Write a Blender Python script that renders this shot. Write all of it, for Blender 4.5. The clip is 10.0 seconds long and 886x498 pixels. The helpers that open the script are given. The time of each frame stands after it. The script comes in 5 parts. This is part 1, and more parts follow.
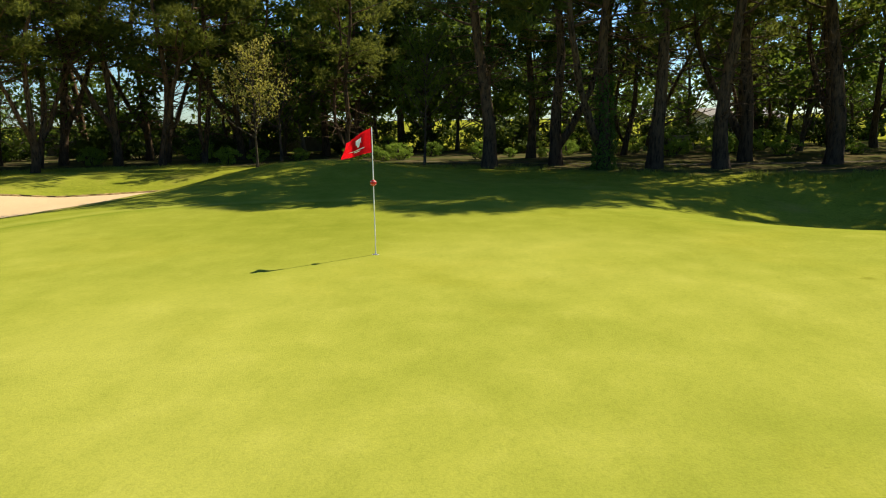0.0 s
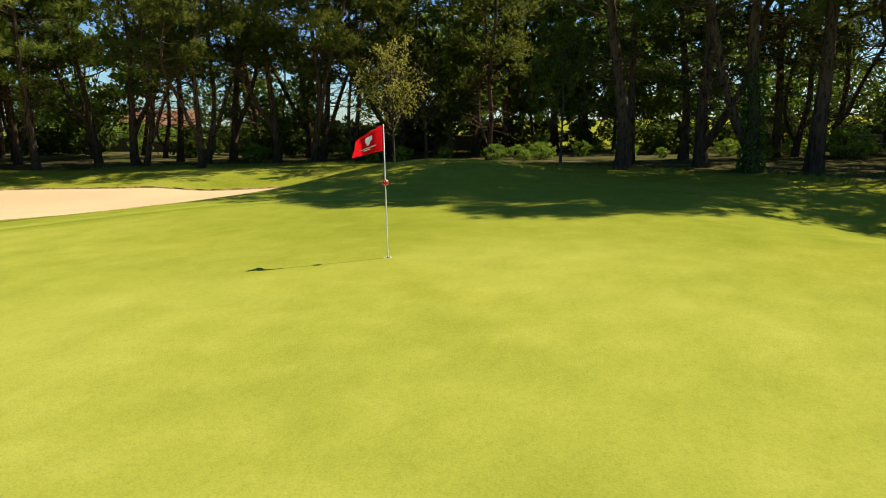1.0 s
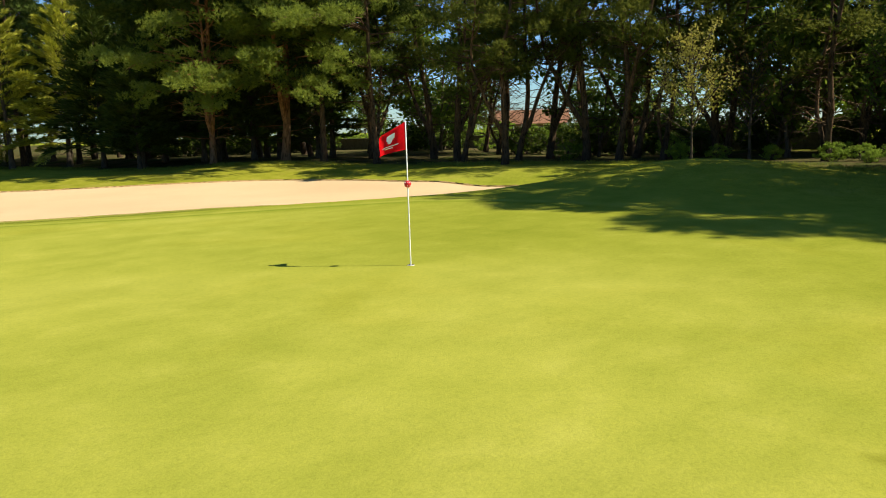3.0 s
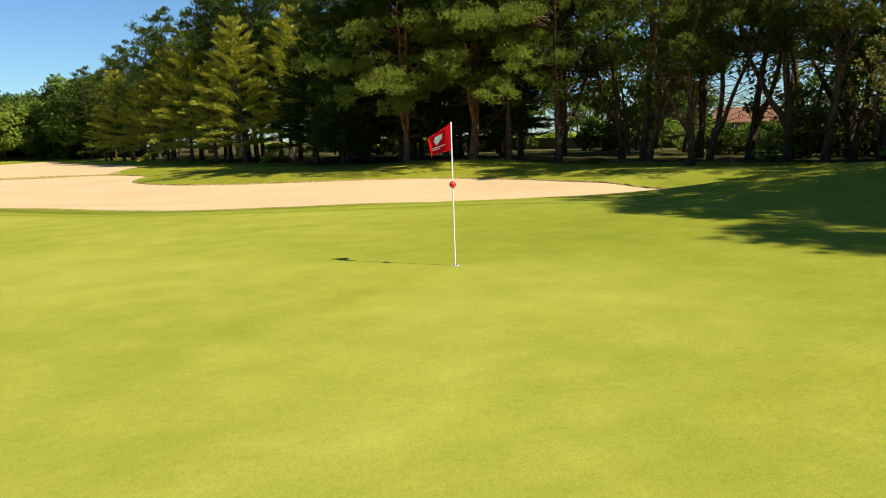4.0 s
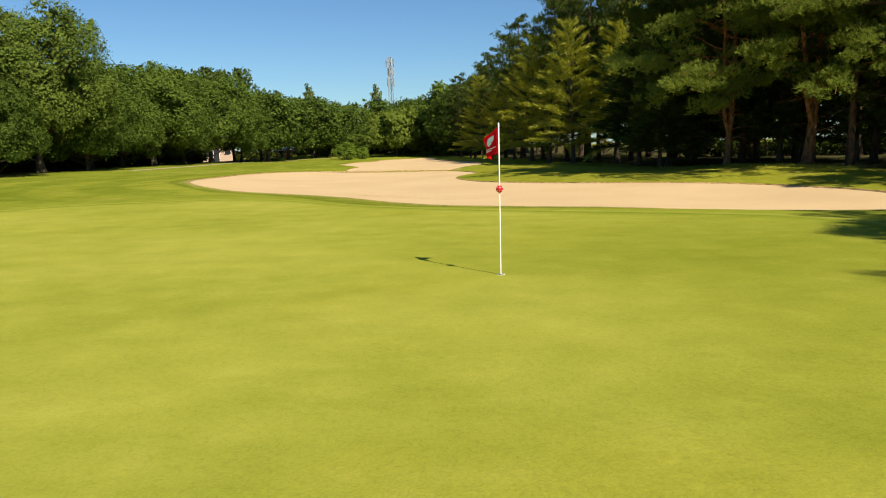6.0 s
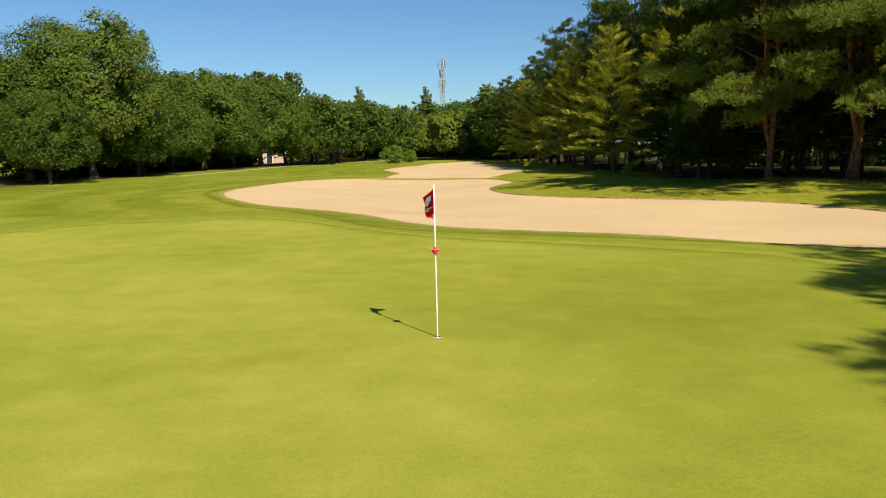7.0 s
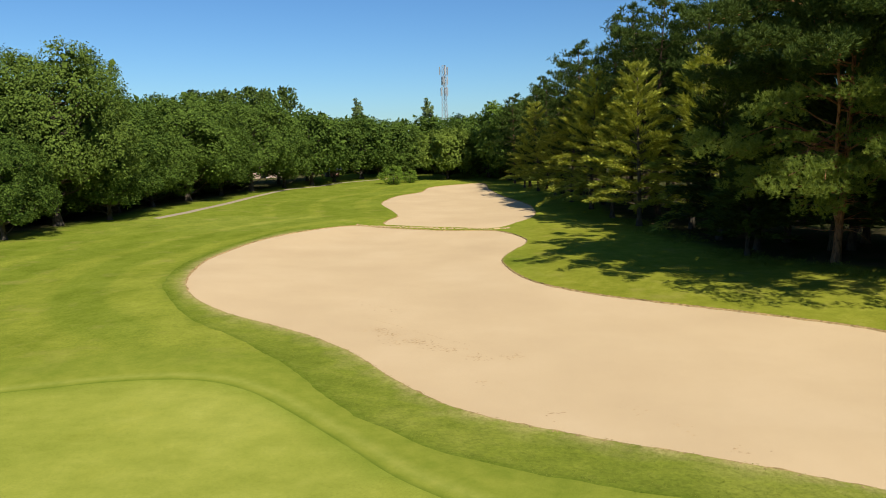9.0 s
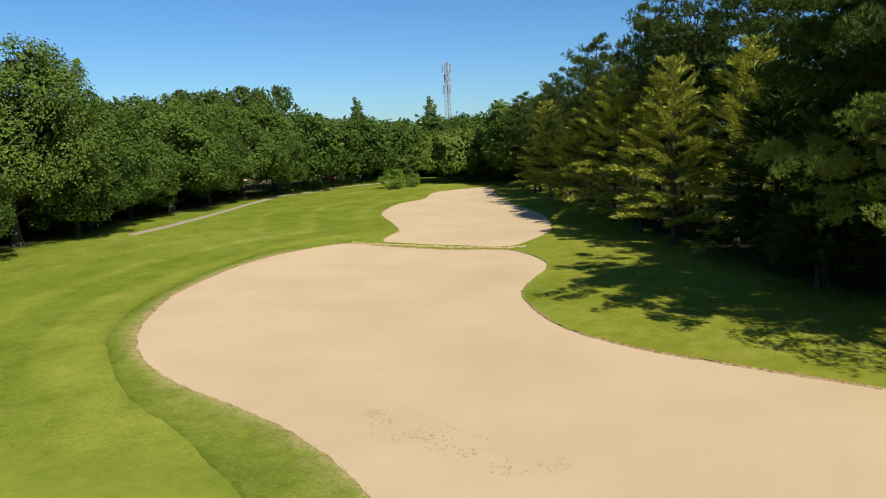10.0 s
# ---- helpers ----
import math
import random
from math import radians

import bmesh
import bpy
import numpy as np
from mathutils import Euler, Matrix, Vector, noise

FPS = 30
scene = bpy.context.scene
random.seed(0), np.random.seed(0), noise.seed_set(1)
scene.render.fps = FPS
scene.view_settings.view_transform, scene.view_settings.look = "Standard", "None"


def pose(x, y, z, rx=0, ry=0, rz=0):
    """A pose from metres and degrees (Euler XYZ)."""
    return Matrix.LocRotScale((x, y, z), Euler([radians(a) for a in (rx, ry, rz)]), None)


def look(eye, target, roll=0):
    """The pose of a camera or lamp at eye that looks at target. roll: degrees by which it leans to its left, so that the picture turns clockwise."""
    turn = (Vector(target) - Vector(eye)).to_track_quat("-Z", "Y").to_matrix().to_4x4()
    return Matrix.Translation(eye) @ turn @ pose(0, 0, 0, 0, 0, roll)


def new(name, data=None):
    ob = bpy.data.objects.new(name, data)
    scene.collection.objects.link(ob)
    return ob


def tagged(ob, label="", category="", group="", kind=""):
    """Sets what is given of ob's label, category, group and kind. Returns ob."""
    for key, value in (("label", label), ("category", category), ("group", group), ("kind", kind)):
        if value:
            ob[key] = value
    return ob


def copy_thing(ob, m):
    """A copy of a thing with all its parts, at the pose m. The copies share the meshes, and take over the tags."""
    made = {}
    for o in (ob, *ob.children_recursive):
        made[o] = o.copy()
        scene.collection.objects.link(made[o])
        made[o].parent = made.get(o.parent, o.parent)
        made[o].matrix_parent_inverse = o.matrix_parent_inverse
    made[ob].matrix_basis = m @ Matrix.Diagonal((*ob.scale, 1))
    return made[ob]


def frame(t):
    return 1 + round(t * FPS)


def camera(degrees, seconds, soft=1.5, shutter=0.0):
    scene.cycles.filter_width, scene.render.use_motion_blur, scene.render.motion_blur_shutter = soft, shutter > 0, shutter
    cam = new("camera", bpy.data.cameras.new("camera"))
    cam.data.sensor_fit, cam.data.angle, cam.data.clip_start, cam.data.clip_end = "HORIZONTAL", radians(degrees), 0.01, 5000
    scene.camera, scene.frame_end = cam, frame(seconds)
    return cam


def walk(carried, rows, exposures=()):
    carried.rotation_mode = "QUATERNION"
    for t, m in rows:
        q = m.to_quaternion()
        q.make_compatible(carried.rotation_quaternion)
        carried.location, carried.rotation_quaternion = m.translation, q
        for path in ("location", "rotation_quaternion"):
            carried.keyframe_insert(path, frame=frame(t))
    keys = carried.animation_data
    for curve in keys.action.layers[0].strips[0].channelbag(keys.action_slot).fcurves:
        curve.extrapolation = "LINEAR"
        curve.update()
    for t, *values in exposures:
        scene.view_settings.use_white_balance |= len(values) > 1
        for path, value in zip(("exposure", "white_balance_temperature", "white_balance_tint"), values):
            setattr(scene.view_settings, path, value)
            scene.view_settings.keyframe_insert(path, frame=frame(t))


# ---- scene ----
EXPO = 0.76
PATH = [
    (0, (-12.068, -0.643, 2.225), (-10.101, -0.724, 1.873), -1.0),
    (0.5, (-11.599, -2.079, 2.165), (-9.638, -1.899, 1.818), -1.1),
    (1, (-11.006, -3.389, 2.128), (-9.084, -2.957, 1.784), -1.2),
    (1.5, (-10.314, -4.764, 2.1), (-8.467, -4.076, 1.76), -1.3),
    (2, (-9.301, -5.914, 2.041), (-7.562, -4.985, 1.707), -1.4),
    (2.5, (-8.277, -6.84, 1.999), (-6.674, -5.69, 1.67), -1.6),
    (4, (-5.26, -9.32, 1.917), (-4.317, -7.583, 1.61), -1.9),
    (4.5, (-4.06, -9.876, 1.878), (-3.371, -8.022, 1.581), -1.8),
    (5, (-2.859, -10.156, 1.845), (-2.424, -8.226, 1.555), -1.6),
    (5.5, (-1.676, -10.169, 1.811), (-1.49, -8.198, 1.527), -1.6),
    (6, (-0.679, -10.126, 1.807), (-0.705, -8.145, 1.529), -1.5),
    (7.3, (1.128, -9.312, 3.566), (0.946, -7.34, 3.286), -1.4),
    (7.5, (1.08, -8.615, 4.432), (0.904, -6.643, 4.147), -1.5),
    (8, (1.015, -6.854, 6.016), (0.837, -4.883, 5.728), -1.2),
    (8.5, (0.652, -4.724, 6.614), (0.473, -2.754, 6.323), -1.3),
    (9, (0.164, -1.981, 6.903), (-0.017, -0.011, 6.61), -1.3),
    (9.5, (-0.339, 1.5, 7.196), (-0.522, 3.47, 6.902), -1.4),
    (10, (-0.738, 5.105, 7.693), (-0.927, 7.073, 7.391), -1.7),
]
cam = camera(63.0, 10.0, soft=1.0)
walk(cam, [(t, look(eye, target, roll)) for t, eye, target, roll in PATH],
     exposures=[(0, EXPO + 0.13, 7150, 10), (2.5, EXPO + 0.14, 7100, 10), (4, EXPO + 0.06, 7000, 10), (4.5, EXPO - 0.04, 7050, 10), (6, EXPO - 0.15, 7250, 10), (7.5, EXPO - 0.22, 7050, 10),
                (8.5, EXPO - 0.25, 6650, 10), (10, EXPO - 0.33, 6080, 10)])

# ---- world and sun ----
SUN_AZ = (0.612, -0.791)      # horizontal way towards the sun
SUN_EL = radians(46)
world = bpy.data.worlds.new("sky")
scene.world = world
world.use_nodes = True
wn = world.node_tree
sky = wn.nodes.new("ShaderNodeTexSky")
sky.sky_type, sky.sun_disc = "NISHITA", False
sky.sun_elevation = SUN_EL
sky.sun_rotation = math.atan2(SUN_AZ[0], SUN_AZ[1])
sky.air_density, sky.dust_density, sky.ozone_density = 1.0, 0.3, 3.0
wn.nodes["Background"].inputs["Strength"].default_value = 0.064
deep = wn.nodes.new("ShaderNodeHueSaturation")
deep.inputs["Saturation"].default_value = 1.09
wn.links.new(sky.outputs[0], deep.inputs["Color"])
tint = wn.nodes.new("ShaderNodeMix")
tint.data_type, tint.blend_type = "RGBA", "MULTIPLY"
tint.inputs["Factor"].default_value, tint.inputs["B"].default_value = 1.0, (0.72, 1.0, 1.25, 1)
wn.links.new(deep.outputs[0], tint.inputs["A"])
wn.links.new(tint.outputs["Result"], wn.nodes["Background"].inputs[0])
sun = new("sun", bpy.data.lights.new("sun", "SUN"))
sun.data.energy, sun.data.angle, sun.data.color = 5.0, radians(0.55), (1.0, 0.93, 0.80)
sun.matrix_basis = look((60 * SUN_AZ[0], 60 * SUN_AZ[1], 60 * math.tan(SUN_EL)), (0, 0, 0))


# ---- materials ----
def material(name, rough=0.8, metal=0.0, spec=0.3):
    m = bpy.data.materials.new(name)
    m.use_nodes = True
    p = m.node_tree.nodes["Principled BSDF"]
    p.inputs["Roughness"].default_value = rough
    p.inputs["Metallic"].default_value = metal
    p.inputs["Specular IOR Level"].default_value = spec
    return m, m.node_tree.nodes, m.node_tree.links, p


def noise_node(m, scale, detail=4.0, rough=0.6, vec=None, kind="ShaderNodeTexNoise"):
    n = m.node_tree.nodes.new(kind)
    n.inputs["Scale"].default_value = scale
    if kind == "ShaderNodeTexNoise":
        n.inputs["Detail"].default_value, n.inputs["Roughness"].default_value = detail, rough
    if vec is not None:
        m.node_tree.links.new(vec, n.inputs["Vector"])
    return n


def ramp(m, fac, stops):
    r = m.node_tree.nodes.new("ShaderNodeValToRGB")
    el = r.color_ramp.elements
    el[0].position, el[0].color = stops[0][0], (*stops[0][1], 1)
    el[1].position, el[1].color = stops[-1][0], (*stops[-1][1], 1)
    for pos, col in stops[1:-1]:
        e = el.new(pos)
        e.color = (*col, 1)
    m.node_tree.links.new(fac, r.inputs[0])
    return r.outputs[0]


def mix(m, fac, a, b, mode="MIX"):
    n = m.node_tree.nodes.new("ShaderNodeMix")
    n.data_type, n.blend_type = "RGBA", mode
    for sock, v in ((n.inputs["Factor"], fac), (n.inputs["A"], a), (n.inputs["B"], b)):
        if isinstance(v, (int, float)):
            sock.default_value = v
        elif isinstance(v, tuple):
            sock.default_value = (*v, 1)
        else:
            m.node_tree.links.new(v, sock)
    return n.outputs["Result"]


def bump(m, height, strength, distance, p):
    b = m.node_tree.nodes.new("ShaderNodeBump")
    b.inputs["Strength"].default_value, b.inputs["Distance"].default_value = strength, distance
    m.node_tree.links.new(height, b.inputs["Height"])
    m.node_tree.links.new(b.outputs[0], p.inputs["Normal"])


def coords(m, scale=(1, 1, 1), rot=0.0):
    c = m.node_tree.nodes.new("ShaderNodeNewGeometry")
    v = m.node_tree.nodes.new("ShaderNodeMapping")
    v.inputs["Scale"].default_value = scale
    v.inputs["Rotation"].default_value[2] = rot
    m.node_tree.links.new(c.outputs["Position"], v.inputs["Vector"])
    return v.outputs[0]


def mix_vec(m, vec, shift, amount):
    """A place, shaken by a noise colour."""
    n = m.node_tree.nodes.new("ShaderNodeVectorMath")
    n.operation = "MULTIPLY_ADD"
    n.inputs[1].default_value = (amount, amount, amount)
    m.node_tree.links.new(shift, n.inputs[0])
    m.node_tree.links.new(vec, n.inputs[2])
    return n.outputs[0]


def turf(name, dark, mid, light, grain, rough_bump, blotch=0.12, stripes=None, spots=False, edged=False):
    """Grass surface: broad blotches, medium mottling and fine blades."""
    m, nodes, links, p = material(name, 1.0, 0, 0.0)
    pos = coords(m)
    big = noise_node(m, blotch, 3, 0.55, pos)
    medium = noise_node(m, 1.3, 5, 0.65, pos)
    fine = noise_node(m, grain, 3, 0.7, pos)
    a = ramp(m, big.outputs[0], [(0.34, dark), (0.5, mid), (0.68, light)])
    b = mix(m, 0.5, a, ramp(m, medium.outputs[0], [(0.3, dark), (0.55, mid), (0.75, light)]))
    c = mix(m, 0.26 if spots else 0.45, b, ramp(m, fine.outputs[0], [(0.25, (0.45, 0.45, 0.45)), (0.5, (1, 1, 1)), (0.8, (1.5, 1.5, 1.3))]), "MULTIPLY")
    speck = noise_node(m, grain * 0.33, 4, 0.75, coords(m, (1, 1, 1), 0.6))
    c = mix(m, 0.3 if spots else 0.5, c, ramp(m, speck.outputs[0], [(0.3, (0.62, 0.66, 0.6)), (0.48, (1, 1, 1)), (0.7, (1.22, 1.18, 1.1))]), "MULTIPLY")
    if spots:
        mottle = noise_node(m, 0.8, 5, 0.62, coords(m, (0.55, 1.25, 1), 0.5))
        c = mix(m, 0.42, c, ramp(m, mottle.outputs[0], [(0.36, (0.80, 0.83, 0.72)), (0.5, (1, 1, 1)), (0.66, (1.09, 1.07, 1.1))]), "MULTIPLY")
        sere = noise_node(m, 0.22, 4, 0.6, coords(m, (1, 1, 1), 1.3))
        c = mix(m, ramp(m, sere.outputs[0], [(0.55, (0, 0, 0)), (0.72, (0.32, 0.32, 0.32))]), c, mix(m, 1.0, c, (1.1, 0.97, 0.72), "MULTIPLY"))
        v = noise_node(m, 0.36, vec=mix_vec(m, pos, medium.outputs["Color"], 0.25), kind="ShaderNodeTexVoronoi")
        c = mix(m, ramp(m, v.outputs["Distance"], [(0.015, (1, 1, 1)), (0.05, (0, 0, 0))]), c, mix(m, 1.0, c, (0.78, 0.78, 0.7), "MULTIPLY"))
    if spots:
        # uneven brightness over the green, put into the turf as a darker side
        dimmed = nodes.new("ShaderNodeAttribute")
        dimmed.attribute_name = "dim_side"
        c = mix(m, dimmed.outputs["Fac"], c, mix(m, 1.0, c, (0.78, 0.82, 0.66), "MULTIPLY"))
        # shade just inside the green's edge, put into the turf colour
        hem_shade = nodes.new("ShaderNodeAttribute")
        hem_shade.attribute_name = "hem_shade"
        c = mix(m, hem_shade.outputs["Fac"], c, mix(m, 1.0, c, (0.77, 0.85, 0.70), "MULTIPLY"))
    if edged:
        dry = nodes.new("ShaderNodeAttribute")
        dry.attribute_name = "dry"
        patchy = noise_node(m, 1.1, 5, 0.7, coords(m, (1, 1, 1), 0.2))
        tan = mix(m, 1.0, ramp(m, patchy.outputs[0], [(0.36, (0.15, 0.15, 0.15)), (0.62, (1, 1, 1))]), dry.outputs["Color"], "MULTIPLY")
        c = mix(m, tan, c, ramp(m, fine.outputs[0], [(0.3, (0.25, 0.20, 0.07)), (0.7, (0.42, 0.34, 0.14))]))
        # shade of the bank's outer crease, put into the grass colour
        crease_shade = nodes.new("ShaderNodeAttribute")
        crease_shade.attribute_name = "crease_shade"
        c = mix(m, crease_shade.outputs["Fac"], c, mix(m, 1.0, c, (0.72, 0.80, 0.70), "MULTIPLY"))
    if stripes:
        att = nodes.new("ShaderNodeAttribute")
        att.attribute_name = "mown"
        c = mix(m, ramp(m, att.outputs["Fac"], [(0.35, (0, 0, 0)), (0.65, (1, 1, 1))]), c,
                mix(m, 1.0, c, stripes, "MULTIPLY"))
        uneven = noise_node(m, 0.42, 6, 0.68, coords(m, (1, 0.7, 1), 0.8))
        c = mix(m, 0.8, c, ramp(m, uneven.outputs[0], [(0.36, (0.78, 0.82, 0.74)), (0.5, (1, 1, 1)), (0.64, (1.16, 1.12, 1.2))]), "MULTIPLY")
        dry = noise_node(m, 0.55, 4, 0.6, pos)
        att2 = nodes.new("ShaderNodeAttribute")
        att2.attribute_name = "wild"
        soil = mix(m, ramp(m, dry.outputs[0], [(0.4, (0, 0, 0)), (0.62, (1, 1, 1))]), (0.045, 0.055, 0.016), (0.09, 0.07, 0.035))
        att3 = nodes.new("ShaderNodeAttribute")
        att3.attribute_name = "collar"
        fringe = mix(m, 0.15, ramp(m, medium.outputs[0], [(0.3, (0.155, 0.19, 0.021)), (0.7, (0.225, 0.24, 0.033))]), c)
        att4 = nodes.new("ShaderNodeAttribute")
        att4.attribute_name = "lean"
        lean = mix(m, 0.5, c, ramp(m, medium.outputs[0], [(0.3, (0.14, 0.14, 0.011)), (0.55, (0.21, 0.2, 0.02)), (0.75, (0.30, 0.255, 0.05))]))
        c = mix(m, att4.outputs["Fac"], c, lean)
        dried = noise_node(m, 0.42, 5, 0.62, coords(m, (1, 1, 1), 0.3))
        c = mix(m, ramp(m, dried.outputs[0], [(0.56, (0, 0, 0)), (0.74, (0.33, 0.33, 0.33))]), c, (0.30, 0.235, 0.075))
        c = mix(m, att3.outputs["Fac"], c, fringe)
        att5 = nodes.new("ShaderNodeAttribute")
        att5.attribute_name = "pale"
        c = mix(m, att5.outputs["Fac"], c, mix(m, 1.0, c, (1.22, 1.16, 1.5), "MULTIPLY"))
        # shade of the step at the green's edge, as a dark line
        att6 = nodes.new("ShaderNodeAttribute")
        att6.attribute_name = "brim_shade"
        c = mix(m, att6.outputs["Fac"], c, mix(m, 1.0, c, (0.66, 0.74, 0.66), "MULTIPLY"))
        c = mix(m, att2.outputs["Fac"], c, soil)
    links.new(c, p.inputs["Base Color"])
    bump(m, fine.outputs[0], rough_bump, 0.02, p)
    return m


GREEN_M = turf("putting_turf", (0.200, 0.224, 0.030), (0.252, 0.266, 0.041), (0.316, 0.316, 0.062), 42, 0.25, 0.16, None, True)
BANK_M = turf("bank_turf", (0.105, 0.132, 0.015), (0.158, 0.185, 0.022), (0.235, 0.24, 0.043), 9, 1.0, 0.25, edged=True)
ROUGH_M = turf("rough_turf", (0.139, 0.164, 0.018), (0.187, 0.210, 0.024), (0.236, 0.249, 0.037), 16, 0.7, 0.1, (0.80, 0.86, 0.80))


def sand_material():
    m, nodes, links, p = material("bunker_sand", 1.0, 0, 0.0)
    pos = coords(m)
    big = noise_node(m, 0.18, 4, 0.55, pos)
    fine = noise_node(m, 60, 3, 0.7, pos)
    rake = noise_node(m, 0.5, 5, 0.62, coords(m, (0.6, 1.2, 1), 0.9))
    c = ramp(m, big.outputs[0], [(0.3, (0.46, 0.338, 0.195)), (0.5, (0.485, 0.360, 0.208)), (0.7, (0.51, 0.382, 0.226))])
    c = mix(m, 0.3, c, ramp(m, fine.outputs[0], [(0.2, (0.6, 0.6, 0.6)), (0.5, (1, 1, 1)), (0.85, (1.25, 1.25, 1.25))]), "MULTIPLY")
    c = mix(m, 0.05, c, ramp(m, rake.outputs[0], [(0.38, (0.82, 0.8, 0.78)), (0.55, (1, 1, 1)), (0.7, (1.06, 1.06, 1.07))]), "MULTIPLY")
    links.new(c, p.inputs["Base Color"])
    bump(m, fine.outputs[0], 0.35, 0.02, p)
    return m


SAND_M = sand_material()


def plain(name, color, rough=0.7, metal=0.0, grain=8.0, vary=0.25, spec=0.3, relief=0.2):
    m, nodes, links, p = material(name, rough, metal, spec)
    c = nodes.new("ShaderNodeTexCoord")
    n = noise_node(m, grain, 5, 0.65, c.outputs["Object"])
    lo = tuple(v * (1 - vary) for v in color)
    hi = tuple(min(1, v * (1 + vary)) for v in color)
    links.new(ramp(m, n.outputs[0], [(0.3, lo), (0.7, hi)]), p.inputs["Base Color"])
    if relief:
        bump(m, n.outputs[0], relief, 0.02, p)
    return m


def foliage(name, dark, light, through_col, glow=0.35, rough=0.6):
    """Leaves: random tint per leaf, light shining through."""
    m, nodes, links, p = material(name, rough, 0, 0.03)
    g = nodes.new("ShaderNodeNewGeometry")
    oi = nodes.new("ShaderNodeObjectInfo")
    add = nodes.new("ShaderNodeMath")
    add.operation, add.inputs[1].default_value = "MULTIPLY_ADD", 0.75
    sc = nodes.new("ShaderNodeMath")
    sc.operation, sc.inputs[1].default_value = "MULTIPLY", 0.25
    links.new(oi.outputs["Random"], sc.inputs[0])
    links.new(g.outputs["Random Per Island"], add.inputs[0])
    links.new(sc.outputs[0], add.inputs[2])
    c = ramp(m, add.outputs[0], [(0.0, dark), (1.0, light)])
    links.new(c, p.inputs["Base Color"])
    tr = nodes.new("ShaderNodeBsdfTranslucent")
    links.new(mix(m, 0.6, c, through_col), tr.inputs[0])
    mx = nodes.new("ShaderNodeMixShader")
    mx.inputs[0].default_value = glow
    links.new(p.outputs[0], mx.inputs[1])
    links.new(tr.outputs[0], mx.inputs[2])
    links.new(mx.outputs[0], nodes["Material Output"].inputs[0])
    return m


def bark_material(name, low, high, dark):
    """Rough bark, in plates; the colour goes from low to high up the trunk."""
    m, nodes, links, p = material(name, 0.95, 0, 0.1)
    c = nodes.new("ShaderNodeTexCoord")
    mp = nodes.new("ShaderNodeMapping")
    mp.inputs["Scale"].default_value = (1, 1, 0.25)
    links.new(c.outputs["Object"], mp.inputs[0])
    n = noise_node(m, 9, 6, 0.7, mp.outputs[0])
    sep = nodes.new("ShaderNodeSeparateXYZ")
    links.new(c.outputs["Object"], sep.inputs[0])
    mr = nodes.new("ShaderNodeMapRange")
    mr.inputs["From Min"].default_value, mr.inputs["From Max"].default_value = 0.3, 2.8
    links.new(sep.outputs["Z"], mr.inputs[0])
    col = mix(m, mr.outputs[0], low, high)
    links.new(mix(m, ramp(m, n.outputs[0], [(0.35, (1, 1, 1)), (0.55, (0, 0, 0))]), col, dark), p.inputs["Base Color"])
    bump(m, n.outputs[0], 0.9, 0.05, p)
    return m


def cloth_material():
    m, nodes, links, p = material("red_cloth", 0.8, 0, 0.1)
    c = nodes.new("ShaderNodeTexCoord")
    n = noise_node(m, 30, 4, 0.6, c.outputs["Object"])
    col = ramp(m, n.outputs[0], [(0.3, (0.74, 0.014, 0.026)), (0.7, (0.86, 0.022, 0.038))])
    links.new(col, p.inputs["Base Color"])
    tr = nodes.new("ShaderNodeBsdfTranslucent")
    links.new(col, tr.inputs[0])
    mx = nodes.new("ShaderNodeMixShader")
    mx.inputs[0].default_value = 0.5
    links.new(p.outputs[0], mx.inputs[1])
    links.new(tr.outputs[0], mx.inputs[2])
    links.new(mx.outputs[0], nodes["Material Output"].inputs[0])
    return m


PINE_BARK = bark_material("pine_bark", (0.19, 0.11, 0.06), (0.36, 0.175, 0.075), (0.05, 0.028, 0.014))
# Bark for stems within the wood: deep shade is put into its colour.
SHADE_BARK = bark_material("shaded_pine_bark", (0.062, 0.044, 0.028), (0.135, 0.085, 0.046), (0.018, 0.013, 0.009))
GREY_BARK = bark_material("grey_bark", (0.09, 0.072, 0.05), (0.11, 0.088, 0.06), (0.033, 0.026, 0.019))
NEEDLE = foliage("pine_needles", (0.026, 0.048, 0.008), (0.235, 0.29, 0.056), (0.46, 0.58, 0.075), 0.40)
# Needles for pines within the wood, darkened by the shade in their colour.
SHADY = foliage("shaded_wood_needles", (0.026, 0.046, 0.007), (0.115, 0.135, 0.026), (0.32, 0.35, 0.055), 0.33)
# Dark conifer green; the wood's shade is put into this colour.
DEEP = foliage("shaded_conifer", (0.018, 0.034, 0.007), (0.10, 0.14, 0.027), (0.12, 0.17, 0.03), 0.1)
FIR = foliage("conifer_sprays", (0.07, 0.10, 0.013), (0.58, 0.58, 0.085), (0.42, 0.45, 0.05), 0.16)
OAK = foliage("oak_leaves", (0.05, 0.08, 0.013), (0.142, 0.195, 0.032), (0.15, 0.21, 0.03), 0.1)
OAKDARK = foliage("dark_oak_leaves", (0.020, 0.042, 0.007), (0.122, 0.180, 0.028), (0.17, 0.25, 0.03), 0.14)
YOUNG = foliage("young_leaves", (0.22, 0.22, 0.05), (0.42, 0.38, 0.09), (0.45, 0.42, 0.08), 0.4)
LIME = foliage("bright_leaves", (0.11, 0.18, 0.022), (0.25, 0.34, 0.048), (0.24, 0.36, 0.05), 0.4)
WILLOW = foliage("willow_leaves", (0.06, 0.095, 0.014), (0.17, 0.22, 0.035), (0.20, 0.27, 0.03), 0.22)
POPLAR = foliage("poplar_leaves", (0.13, 0.18, 0.06), (0.23, 0.28, 0.10), (0.12, 0.2, 0.03), 0.25)
